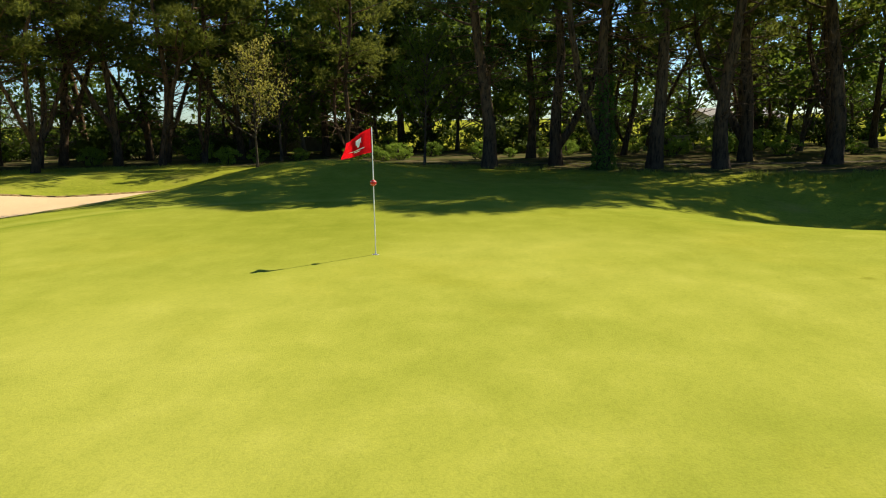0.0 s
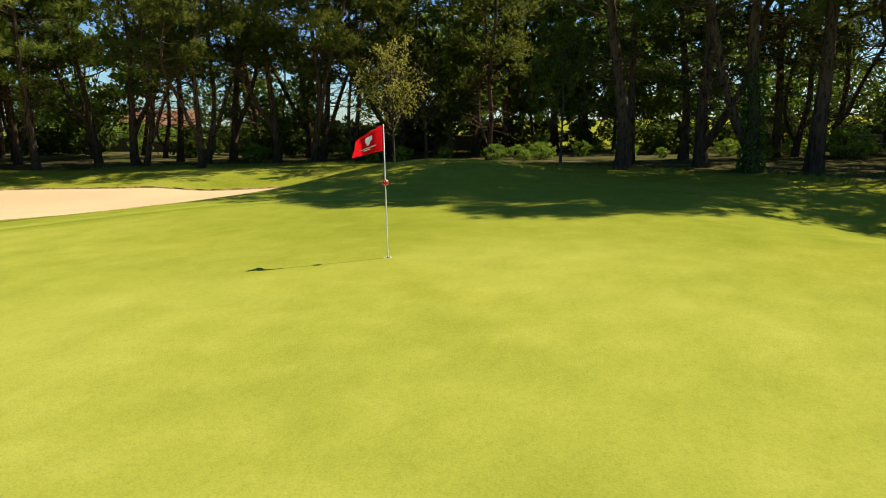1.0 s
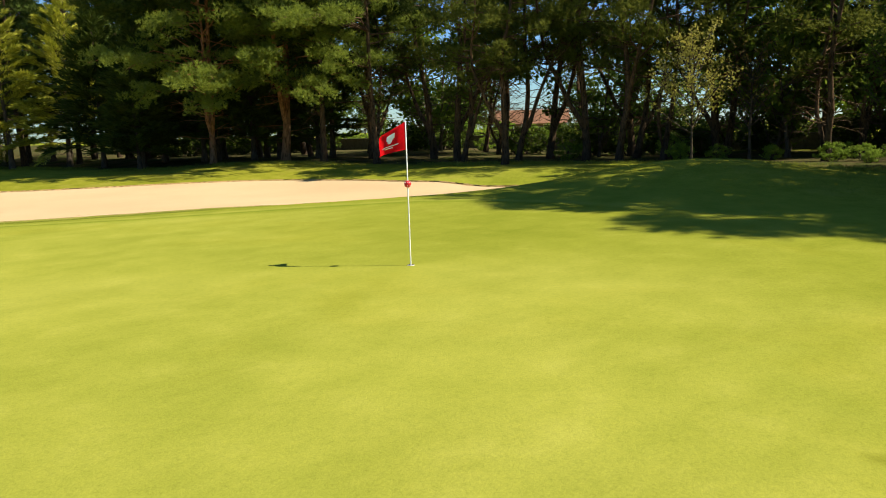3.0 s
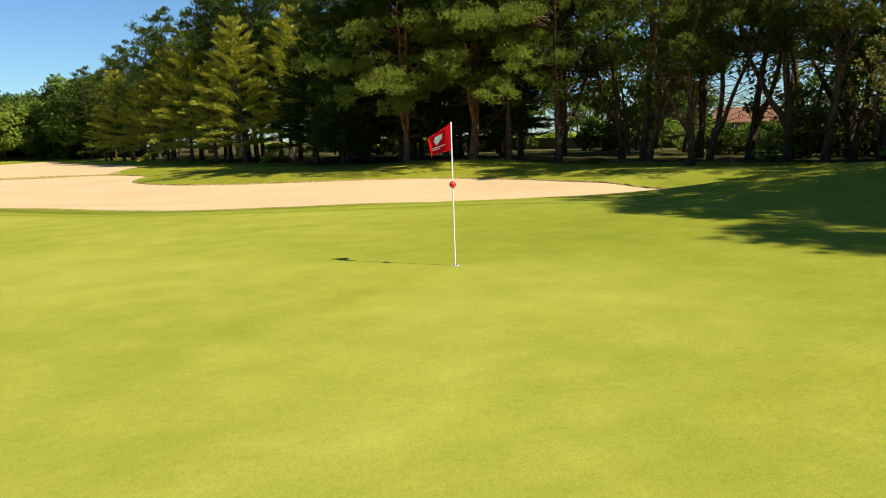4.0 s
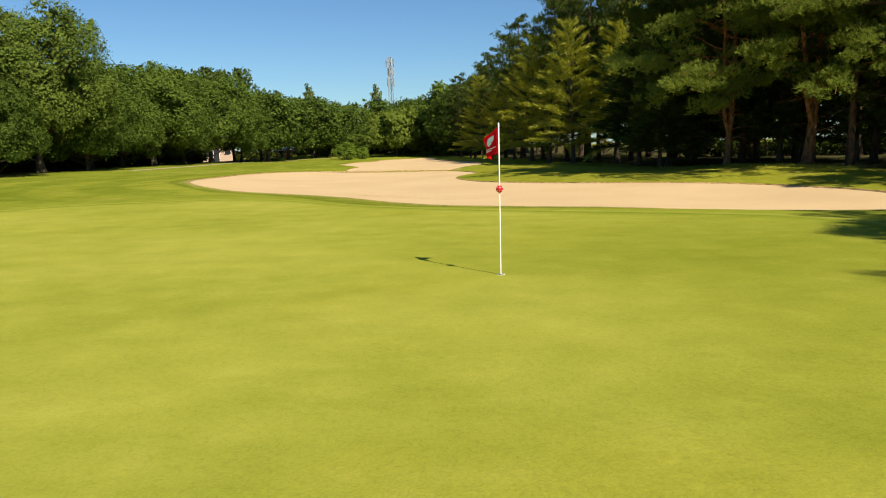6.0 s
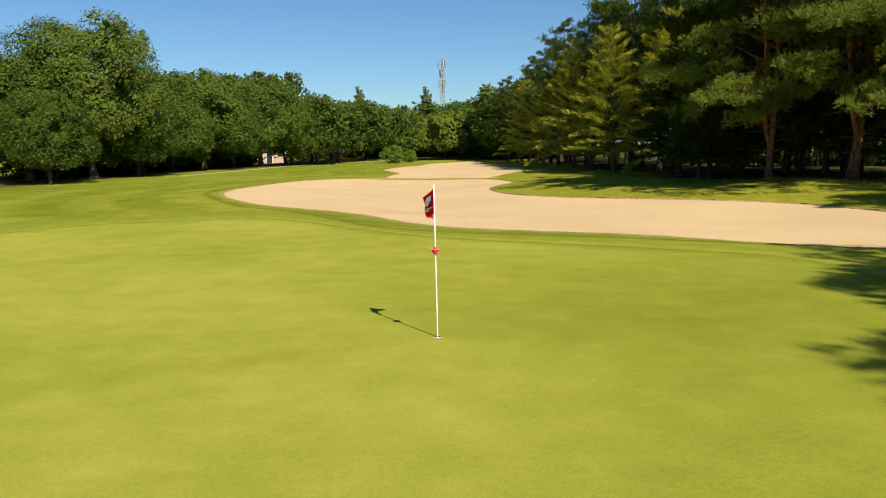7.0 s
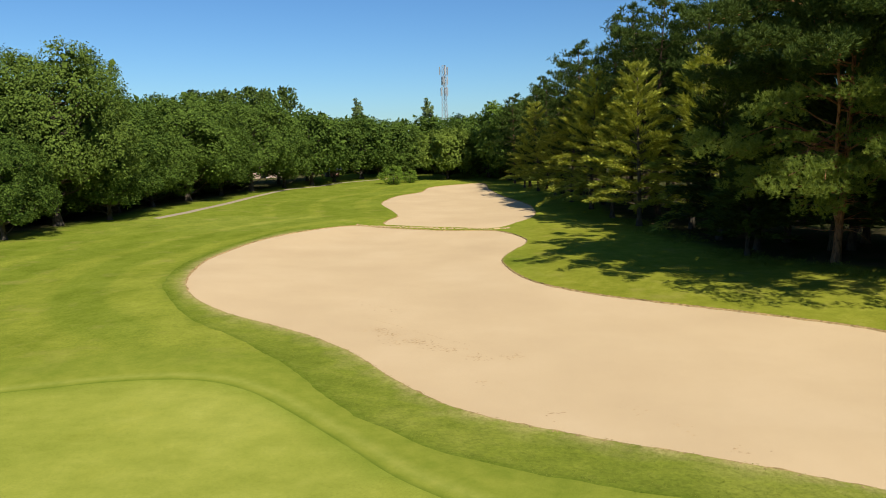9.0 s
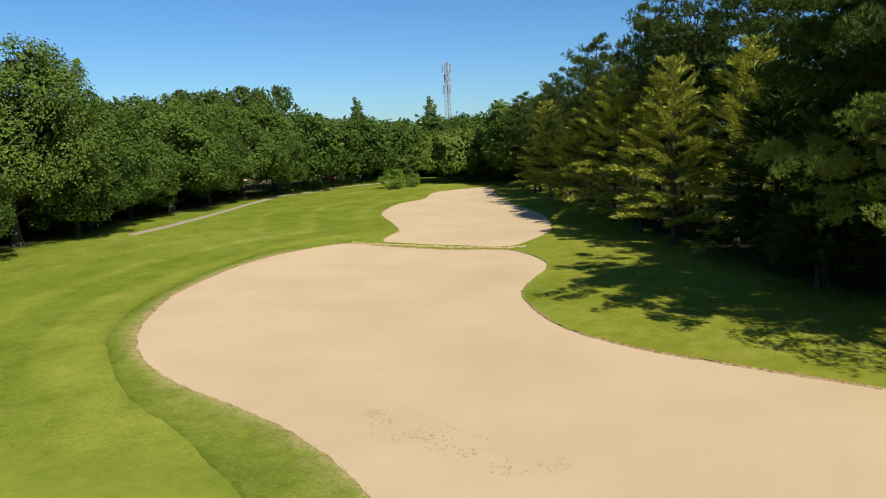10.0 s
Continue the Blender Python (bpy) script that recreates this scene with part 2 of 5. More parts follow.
BLADE = foliage("grass_blades", (0.115, 0.155, 0.018), (0.25, 0.27, 0.045), (0.25, 0.3, 0.035), 0.3)


# ---- mesh helpers ----
def fast_mesh(name, verts, faces, smooth=False):
    """A mesh out of an (n, 3) array of places and an (m, k) array of corners."""
    verts, faces = np.asarray(verts, np.float32), np.asarray(faces, np.int32)
    me = bpy.data.meshes.new(name)
    k = faces.shape[1]
    me.vertices.add(len(verts))
    me.vertices.foreach_set("co", verts.ravel())
    me.loops.add(faces.size)
    me.loops.foreach_set("vertex_index", faces.ravel())
    me.polygons.add(len(faces))
    me.polygons.foreach_set("loop_start", np.arange(0, faces.size, k, dtype=np.int32))
    me.polygons.foreach_set("use_smooth", np.full(len(faces), smooth))
    me.update(calc_edges=True)
    return me


def mesh_part(name, me, mat, parent=None, label=""):
    ob = new(name, me)
    me.materials.append(mat)
    if parent is not None:
        ob.parent = parent
    if label:
        ob["label"] = label
    return ob


def part(name, bm, mat, parent=None, label="", smooth=False):
    me = bpy.data.meshes.new(name)
    bm.normal_update()
    bm.to_mesh(me)
    bm.free()
    if smooth:
        me.polygons.foreach_set("use_smooth", np.full(len(me.polygons), True))
    return mesh_part(name, me, mat, parent, label)


def box(bm, x0, y0, z0, x1, y1, z1, bevel=0.0):
    r = bmesh.ops.create_cube(bm, size=1.0, matrix=Matrix.Translation(((x0 + x1) / 2, (y0 + y1) / 2, (z0 + z1) / 2))
                              @ Matrix.Diagonal((x1 - x0, y1 - y0, z1 - z0, 1)))
    if bevel:
        edges = list({e for v in r["verts"] for e in v.link_edges})
        bmesh.ops.bevel(bm, geom=edges, offset=bevel, segments=2, affect="EDGES")
    return bm


class Tubes:
    """Collects tapered tubes into one array mesh."""

    def __init__(self):
        self.v, self.f, self.n = [], [], 0

    def add(self, pts, radii, sides=6, flare=None):
        pts = np.asarray(pts, float)
        ahead = np.gradient(pts, axis=0)
        ahead /= np.linalg.norm(ahead, axis=1)[:, None] + 1e-9
        ref = np.where(np.abs(ahead[:, 2:3]) > 0.9, [[1.0, 0, 0]], [[0, 0, 1.0]])
        u = np.cross(ahead, ref)
        u /= np.linalg.norm(u, axis=1)[:, None] + 1e-9
        w = np.cross(ahead, u)
        ang = np.linspace(0, 2 * np.pi, sides, endpoint=False)
        ring = pts[:, None] + np.asarray(radii)[:, None, None] * (u[:, None] * np.cos(ang)[None, :, None] + w[:, None] * np.sin(ang)[None, :, None])
        if flare is not None:
            ring = pts[:, None] + (ring - pts[:, None]) * flare[:, :, None]
        k, s = len(pts), sides
        i = np.arange(k - 1)[:, None] * s + np.arange(s)[None]
        j = np.arange(k - 1)[:, None] * s + (np.arange(s)[None] + 1) % s
        self.v.append(ring.reshape(-1, 3))
        self.f.append(np.stack([i, j, j + s, i + s], -1).reshape(-1, 4) + self.n)
        self.n += k * s

    def mesh(self, name):
        return fast_mesh(name, np.concatenate(self.v), np.concatenate(self.f), True)


def unit(v):
    return v / (np.linalg.norm(v, axis=-1, keepdims=True) + 1e-9)


def leaf_mesh(name, at, ahead, normal, length, width):
    """Pointed four-cornered leaves, slightly folded."""
    ahead = unit(ahead)
    side = unit(np.cross(ahead, normal))
    up = np.cross(side, ahead)
    ln, wd = np.asarray(length)[:, None], np.asarray(width)[:, None]
    a = at
    b = at + ahead * ln * 0.5 + side * wd * 0.5 + up * ln * 0.08
    c = at + ahead * ln
    d = at + ahead * ln * 0.5 - side * wd * 0.5 + up * ln * 0.08
    v = np.stack([a, b, c, d], 1).reshape(-1, 3)
    return fast_mesh(name, v, np.arange(len(v)).reshape(-1, 4))


def needle_mesh(name, at, ahead, length, width, rng):
    """Thin needle bunches: one narrow triangle each."""
    ahead = unit(ahead)
    side = unit(np.cross(ahead, rng.normal(size=ahead.shape)))
    ln, wd = np.asarray(length)[:, None], np.asarray(width)[:, None]
    v = np.stack([at - side * wd / 2, at + side * wd / 2, at + ahead * ln], 1).reshape(-1, 3)
    return fast_mesh(name, v, np.arange(len(v)).reshape(-1, 3))


def smooth(a, b, x):
    t = np.clip((x - a) / (b - a), 0, 1)
    return t * t * (3 - 2 * t)


def spline(points, step):
    """A closed smooth outline through the points, cut into equal steps."""
    p = np.array(points, float)
    n = len(p)
    out = []
    for i in range(n):
        p0, p1, p2, p3 = p[i - 1], p[i], p[(i + 1) % n], p[(i + 2) % n]
        for t in np.linspace(0, 1, 24, endpoint=False):
            out.append(0.5 * (2 * p1 + (p2 - p0) * t + (2 * p0 - 5 * p1 + 4 * p2 - p3) * t * t + (3 * p1 - p0 - 3 * p2 + p3) * t ** 3))
    out = np.array(out)
    seg = np.linalg.norm(np.roll(out, -1, 0) - out, axis=1)
    along = np.r_[0, np.cumsum(seg)]
    k = max(8, int(along[-1] / step))
    s = np.linspace(0, along[-1], k, endpoint=False)
    loop = np.vstack([out, out[:1]])
    return np.stack([np.interp(s, along, loop[:, 0]), np.interp(s, along, loop[:, 1])], 1)


def inside(poly, x, y):
    x, y = np.asarray(x, float), np.asarray(y, float)
    res = np.zeros(x.shape, bool)
    px, py = poly[:, 0], poly[:, 1]
    qx, qy = np.roll(px, -1), np.roll(py, -1)
    for ax, ay, bx, by in zip(px, py, qx, qy):
        if ay == by:
            continue
        hit = ((ay > y) != (by > y)) & (x < (bx - ax) * (y - ay) / (by - ay) + ax)
        res ^= hit
    return res


def away(poly, x, y, closed=True):
    """Distance to an outline."""
    best = np.full(np.shape(x), 1e9)
    q = np.roll(poly, -1, 0) if closed else poly[1:]
    for a, b in zip(poly, q):
        d = b - a
        t = np.clip(((x - a[0]) * d[0] + (y - a[1]) * d[1]) / (d @ d + 1e-12), 0, 1)
        best = np.minimum(best, np.hypot(x - a[0] - t * d[0], y - a[1] - t * d[1]))
    return best


# ---- the plan ----
BUNKER = spline([(18.2, 9.9), (16.4, 10.0), (14, 10.5), (11.4, 11.5), (8.5, 12.6), (5, 13.9), (1.5, 15.3), (-1.3, 16.9), (-3.4, 19.3), (-5.2, 21.9),
                 (-7.3, 24.1), (-9.7, 25.9), (-12.3, 27.7), (-14.6, 30), (-16.3, 33), (-17.7, 37.3), (-18.6, 42.2), (-18.3, 49.9),
                 (-16.2, 56.2), (-13.3, 60.4), (-9.5, 58.9), (-5, 57.0), (-0.8, 56.3), (1.2, 52.4), (1.4, 49.1), (0.3, 45), (-0.2, 42),
                 (0.3, 38.8), (1.5, 35.1), (3.9, 32.2), (7, 29.9), (10.5, 27.6), (14, 25.0), (16.1, 21.5), (16.6, 17), (17.3, 13)], 0.3)
BUNKER_FAR = spline([(-11, 61.6), (-10.4, 65.9), (-11.8, 71.7), (-14.5, 80.9), (-14.6, 91.3), (-12.1, 98.7), (-11.8, 109.7), (-7.1, 115.7),
                     (-3.7, 115.7), (-2.5, 102.8), (-0.5, 89.8), (1.7, 80.0), (2.7, 72.3), (2.4, 64.1), (-0.4, 58.0), (-5, 58.6), (-9, 60.2)], 0.4)
GREEN = spline([(7.4, 6.0), (5.2, 8.0), (2.5, 9.3), (0.0, 10.5), (-2.1, 12.0), (-3.8, 13.9), (-5.7, 15.9), (-7.4, 17.4), (-9.2, 18.2),
                (-11.3, 18.1), (-13.3, 17.4), (-15.4, 16), (-17.2, 11), (-17.6, 4), (-17, -6), (-14, -14), (-7, -18), (-4, -17.5), (-1.5, -14.5), (0.5, -10.6), (2.2, -8.2), (4.2, -6.4), (6.6, -4.4), (7.8, 0)], 0.35)
PATHWAY = np.array([(-34.2, 60.4), (-33.3, 63.9), (-32.8, 69.5), (-32.8, 80.0), (-33.3, 90.6), (-33.2, 108.0), (-29.5, 121.4), (-24.1, 127.7), (-17.3, 134.5)], float)


BANK = spline([(18.6, 8.7), (16.5, 8.6), (13.5, 8.4), (9.8, 8.6), (7.4, 9.8), (4.5, 11.3), (1.5, 12.3), (-1.0, 13.4), (-3.4, 15.4), (-5.1, 17.4), (-6.8, 19.7),
               (-9.9, 23.2), (-12.1, 25.2), (-14.0, 27.3), (-16.0, 30.2), (-17.0, 32.0), (-18.5, 36.2), (-19.5, 42.0), (-19.2, 50.2), (-17.0, 56.8),
               (-12, 50), (-6, 40), (2, 22), (15, 14)], 0.35)
BANK = BANK + np.array([[0.10 * noise.noise((a * 0.9, b * 0.9, 2.0)) + 0.05 * noise.noise((a * 3, b * 3, 4.0)), 0.10 * noise.noise((a * 0.9, b * 0.9, 7.0)) + 0.05 * noise.noise((a * 3, b * 3, 8.0))] for a, b in BANK])
WOOD_PATH = np.array([(33, 2.2), (28.9, -0.4), (25.5, -4), (22.9, -8.5), (21.6, -12), (21.3, -17), (20.6, -22), (19, -32)], float)


def grown(loop, by):
    """The outline, set outwards by so much."""
    d = np.roll(loop, -1, 0) - np.roll(loop, 1, 0)
    out = np.stack([d[:, 1], -d[:, 0]], 1) / (np.linalg.norm(d, axis=1)[:, None] + 1e-9)
    nxt = np.roll(loop, -1, 0)
    turn = np.sign(np.sum(loop[:, 0] * nxt[:, 1] - nxt[:, 0] * loop[:, 1]))
    return loop + out * turn * by


def rim(x, y):
    """The lie of the land, without the bunkers' hollows."""
    near = np.where(inside(BUNKER[::2], x, y), 0.0, away(BUNKER[::4], x, y))
    z = -(0.30 + 0.2 * smooth(4, 11, x) * smooth(16, 13, y)) * smooth(4.6, 0.0, near) * smooth(-19, -11, x) + 0.35 * smooth(14, 19, x) * smooth(22, 36, y)
    z = z + 0.85 * smooth(108, 150, y) * smooth(-52, -33, x) + 0.3 * smooth(45, 90, y) * smooth(0, 12, x)
    z = z + 0.8 * np.exp(-(((x - 16) / 4.8) ** 2 + ((y - 2.6) / 4.4) ** 2))
    z = z - 1.0 * np.exp(-(((x - 7.2) / 4.3) ** 2 + ((y + 13) / 4.8) ** 2))
    z = z + 0.25 * np.exp(-(((x + 14) / 5) ** 2 + ((y - 33) / 8) ** 2))
    z = z + 0.5 * smooth(-24, -40, x) * smooth(20, 60, y) * smooth(125, 100, y)
    n = np.array([noise.noise((a * 0.09, b * 0.09, 3.1)) for a, b in zip(np.ravel(x), np.ravel(y))]).reshape(np.shape(x))
    flat = smooth(0, 9, np.hypot(x * 0.8, y * 0.8) - 6)
    return z + 0.09 * n * flat


def floor_of(x, y):
    """The sand's surface."""
    d = np.minimum(away(BUNKER[::3], x, y), away(BUNKER_FAR[::3], x, y))
    return rim(x, y) - 0.06 - 0.16 * smooth(0, 5, d)


# ---- ground ----
from mathutils import geometry

rng = np.random.default_rng(7)


def axis(*spans):
    """Grid lines: (from, to, step) one after another."""
    return np.unique(np.concatenate([np.arange(a, b, s) for a, b, s in spans]).round(3))


def lay_land():
    """One sheet of land, cut along the outlines of green, bunkers and path, and the pieces that it is cut into."""
    xs = axis((-3000, -600, 600), (-600, -120, 60), (-120, -48, 8), (-48, -24, 1.6), (-24, 28, 0.8), (28, 60, 2), (60, 120, 8), (120, 600, 60), (600, 3001, 600))
    ys = axis((-3000, -600, 600), (-600, -100, 60), (-100, -24, 6), (-24, 66, 0.8), (66, 140, 1.6), (140, 200, 6), (200, 800, 60), (800, 3001, 550))
    gx, gy = np.meshgrid(xs, ys)
    px, py = gx.ravel(), gy.ravel()
    fine = (np.abs(px) < 22) & (py > -22) & (py < 64)
    px = px + np.where(fine, rng.uniform(-0.15, 0.15, px.shape), 0)
    py = py + np.where(fine, rng.uniform(-0.15, 0.15, py.shape), 0)
    left = PATHWAY[1:] + np.array([-0.45, 0.2])
    right = PATHWAY[:0:-1] + np.array([0.45, -0.2])
    lane = np.vstack([left, right])
    lane = np.vstack([np.linspace(a, b, 9)[:-1] for a, b in zip(lane, np.roll(lane, -1, 0))])
    track = np.vstack([WOOD_PATH + np.array([-0.55, -0.3]), WOOD_PATH[::-1] + np.array([0.55, 0.3])])
    track = np.vstack([np.linspace(a, b, 7)[:-1] for a, b in zip(track, np.roll(track, -1, 0))])
    loops = [BUNKER, BUNKER_FAR, GREEN, lane, BANK, track, grown(GREEN, 0.16)[::2], grown(GREEN, 0.42)[::2], grown(GREEN, 0.8)[::2], grown(BUNKER, 0.38)[::2], grown(BANK, -0.3)[::2]]
    keep = np.ones(len(px), bool)
    for lp in loops:
        near = (px > lp[:, 0].min() - 1) & (px < lp[:, 0].max() + 1) & (py > lp[:, 1].min() - 1) & (py < lp[:, 1].max() + 1)
        idx = np.where(near & keep)[0]
        keep[idx[away(lp, px[idx], py[idx]) < 0.12]] = False
    pts = [Vector((a, b)) for a, b in zip(px[keep], py[keep])]
    edges = []
    for lp in loops:
        n0 = len(pts)
        pts += [Vector((a, b)) for a, b in lp]
        edges += [(n0 + i, n0 + (i + 1) % len(lp)) for i in range(len(lp))]
    vo, _, faces, *_ = geometry.delaunay_2d_cdt(pts, edges, [], 0, 1e-4)
    xy = np.array([(v.x, v.y) for v in vo])
    tri = np.array([f for f in faces if len(f) == 3], np.int32)
    a, b, c = xy[tri[:, 0]], xy[tri[:, 1]], xy[tri[:, 2]]
    flip = (b[:, 0] - a[:, 0]) * (c[:, 1] - a[:, 1]) - (b[:, 1] - a[:, 1]) * (c[:, 0] - a[:, 0]) < 0
    tri[flip] = tri[flip][:, ::-1]
    mid = xy[tri].mean(1)
    which = np.zeros(len(tri), int)
    for n, lp in ((5, BANK), (3, GREEN), (1, BUNKER), (2, BUNKER_FAR), (4, lane), (6, track)):
        which[inside(lp, mid[:, 0], mid[:, 1])] = n
    z = rim(xy[:, 0], xy[:, 1])
    out = []
    for n in range(7):
        t = tri[which == n]
        used, t = np.unique(t, return_inverse=True)
        p = xy[used]
        zz = floor_of(p[:, 0], p[:, 1]) if n in (1, 2) else z[used]
        out.append((np.c_[p, zz], t.reshape(-1, 3)))
    return out


LAND = lay_land()


def add_field(me, name, values):
    att = me.attributes.new(name, "FLOAT", "POINT")
    att.data.foreach_set("value", np.asarray(values, np.float32))


gv, gf = LAND[0]
me = fast_mesh("ground", gv, gf, True)
GX, GY = gv[:, 0], gv[:, 1]
d_green = away(GREEN[::3], GX, GY)
d_bunk = np.minimum(away(BUNKER[::2], GX, GY), away(BUNKER_FAR[::3], GX, GY))
# mowing bands follow the green's outline
wob = np.array([noise.noise((a * 0.05, b * 0.05, 9.0)) for a, b in zip(GX, GY)])
band = 0.5 + 0.5 * np.sin((d_green + 2.0 * wob) / 3.9 * math.pi)
round_sand = smooth(16, 24, GY) * smooth(-10, -16, GX)
band = band + (0.5 + 0.5 * np.cos((d_bunk + 0.8 * wob) / 5.0 * math.tau) * smooth(18, 10, d_bunk) - band) * round_sand
add_field(me, "mown", band * smooth(1.2, 2.2, d_green) * np.maximum(smooth(34, 20, d_green), round_sand) * smooth(4, 0, GX) + 0.3 * (1 - smooth(1.2, 2.2, d_green) * smooth(4, 0, GX) * smooth(34, 20, d_green)))
# bare woodland floor under the trees
WOODS_EDGE = np.array([(13.5, -60), (13.0, -18), (14.5, -12), (17.5, -8), (20.5, -3), (25.5, 3), (26.5, 10), (25, 18), (21, 27), (17, 33), (13.5, 40),
                       (11, 50), (9.5, 64), (7.5, 85), (5, 105), (3, 140)], float)
edge_x = np.interp(GY, WOODS_EDGE[:, 1], WOODS_EDGE[:, 0])
wild = smooth(-0.4, 2.2, GX - edge_x + 1.2 * wob) * smooth(46.5, 41, GX) + smooth(-36.5, -39, GX + 2 * wob) * smooth(30, 50, GY) * smooth(-70, -55, GX)
add_field(me, "wild", np.clip(wild, 0, 1))
# lean dry turf; its mound part also warms the bluish shade by colour
add_field(me, "lean", np.clip(smooth(0, 3, GX) * smooth(14, 24, GY) * smooth(75, 50, GY) * 0.85 + 0.7 * smooth(9, 14, GX) * smooth(12, 6, GY), 0, 1))
add_field(me, "collar", smooth(5.5, 0.5, d_green + 1.2 * wob))
# cut edge of the green: its shade painted dark, and a paler ring outside it
d_edge = away(GREEN, GX, GY)
add_field(me, "brim_shade", smooth(0.16, 0.0, d_edge) * smooth(-2, 4, GY))
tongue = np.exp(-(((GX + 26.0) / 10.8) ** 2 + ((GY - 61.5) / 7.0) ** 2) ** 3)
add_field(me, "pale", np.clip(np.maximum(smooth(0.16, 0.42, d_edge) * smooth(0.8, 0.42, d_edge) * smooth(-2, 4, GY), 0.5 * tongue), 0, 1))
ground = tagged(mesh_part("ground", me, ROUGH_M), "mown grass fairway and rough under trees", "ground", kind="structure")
me = fast_mesh("putting_green", *LAND[3], True)
px, py = LAND[3][0][:, 0], LAND[3][0][:, 1]
wob = np.array([noise.noise((a * 0.13, b * 0.13, 5.0)) for a, b in zip(px, py)])
add_field(me, "hem_shade", smooth(0.55, 0.0, away(GREEN, px, py)) * smooth(-1, 3, py))
# brightness falls off towards +x, painted into the turf
add_field(me, "dim_side", smooth(-3, 5, px + 4 * wob) * smooth(11, 4, py))
tagged(mesh_part("putting_green", me, GREEN_M), "closely mown yellow-green putting green turf", "putting green", kind="structure")
for n in (1, 2):
    me = fast_mesh("bunker", *LAND[n], True)
    tagged(mesh_part("bunker", me, SAND_M), "wide bunker of raked pale beige sand", "bunker", kind="structure")
me = fast_mesh("bank", *LAND[5], True)
px, py = LAND[5][0][:, 0], LAND[5][0][:, 1]
add_field(me, "dry", smooth(0.6, 0.05, away(BUNKER, px, py)))
add_field(me, "crease_shade", smooth(0.45, 0.0, away(BANK, px, py)))
tagged(mesh_part("bank", me, BANK_M), "longer dark grass bank above the sand", "grass bank", kind="structure")
PATH_M = plain("path_gravel", (0.30, 0.245, 0.165), 0.95, 0, 3.0, 0.2, 0.0)
tagged(mesh_part("path", fast_mesh("path", *LAND[4], True), PATH_M), "narrow grey gravel path beside the fairway", "path", kind="structure")


tagged(mesh_part("woodland_path", fast_mesh("woodland_path", *LAND[6], True), plain("leafy_gravel", (0.10, 0.085, 0.06), 1.0, 0, 1.5, 0.5, 0.0)), "pale gravel path winding through the wood", "path", kind="structure")


def height(x, y):
    return float(rim(np.array([x]), np.array([y]))[0])


# the cut turf edge round the sand
LIP_M = plain("turf_edge", (0.30, 0.205, 0.09), 1.0, 0, 6, 0.6, 0.0)


def bunker_lip(loop):
    out = grown(loop, 1.0) - loop
    k = len(loop)
    wig = rng.normal(0, 0.035, k)
    zr, zs = rim(loop[:, 0], loop[:, 1]), floor_of(loop[:, 0], loop[:, 1])
    rings = []
    for off, z in ((0.07, zr - 0.03), (0.02, zr + 0.004), (-0.015, zr - 0.008), (-0.05, zs + 0.02), (-0.10, zs - 0.03)):
        q = loop + out * (off + wig[:, None])
        rings.append(np.c_[q, z])
    v = np.concatenate(rings)
    i = np.arange(k)
    j = (i + 1) % k
    f = np.concatenate([np.stack([i + r * k, j + r * k, j + (r + 1) * k, i + (r + 1) * k], 1) for r in range(4)])
    tagged(mesh_part("bunker_edge", fast_mesh("bunker_edge", v, f, True), LIP_M), "worn brown turf edge round the sand", "bunker edge", kind="structure")


bunker_lip(BUNKER)
bunker_lip(BUNKER_FAR)


# ---- flagstick ----
RED = cloth_material()
WHITE = plain("white_paint", (0.82, 0.82, 0.79), 0.5, 0, 20, 0.06)
REDBALL = plain("red_plastic", (0.6, 0.012, 0.015), 0.35, 0, 20, 0.08, 0.5)
CUP = plain("hole_shade", (0.03, 0.03, 0.03), 0.8)


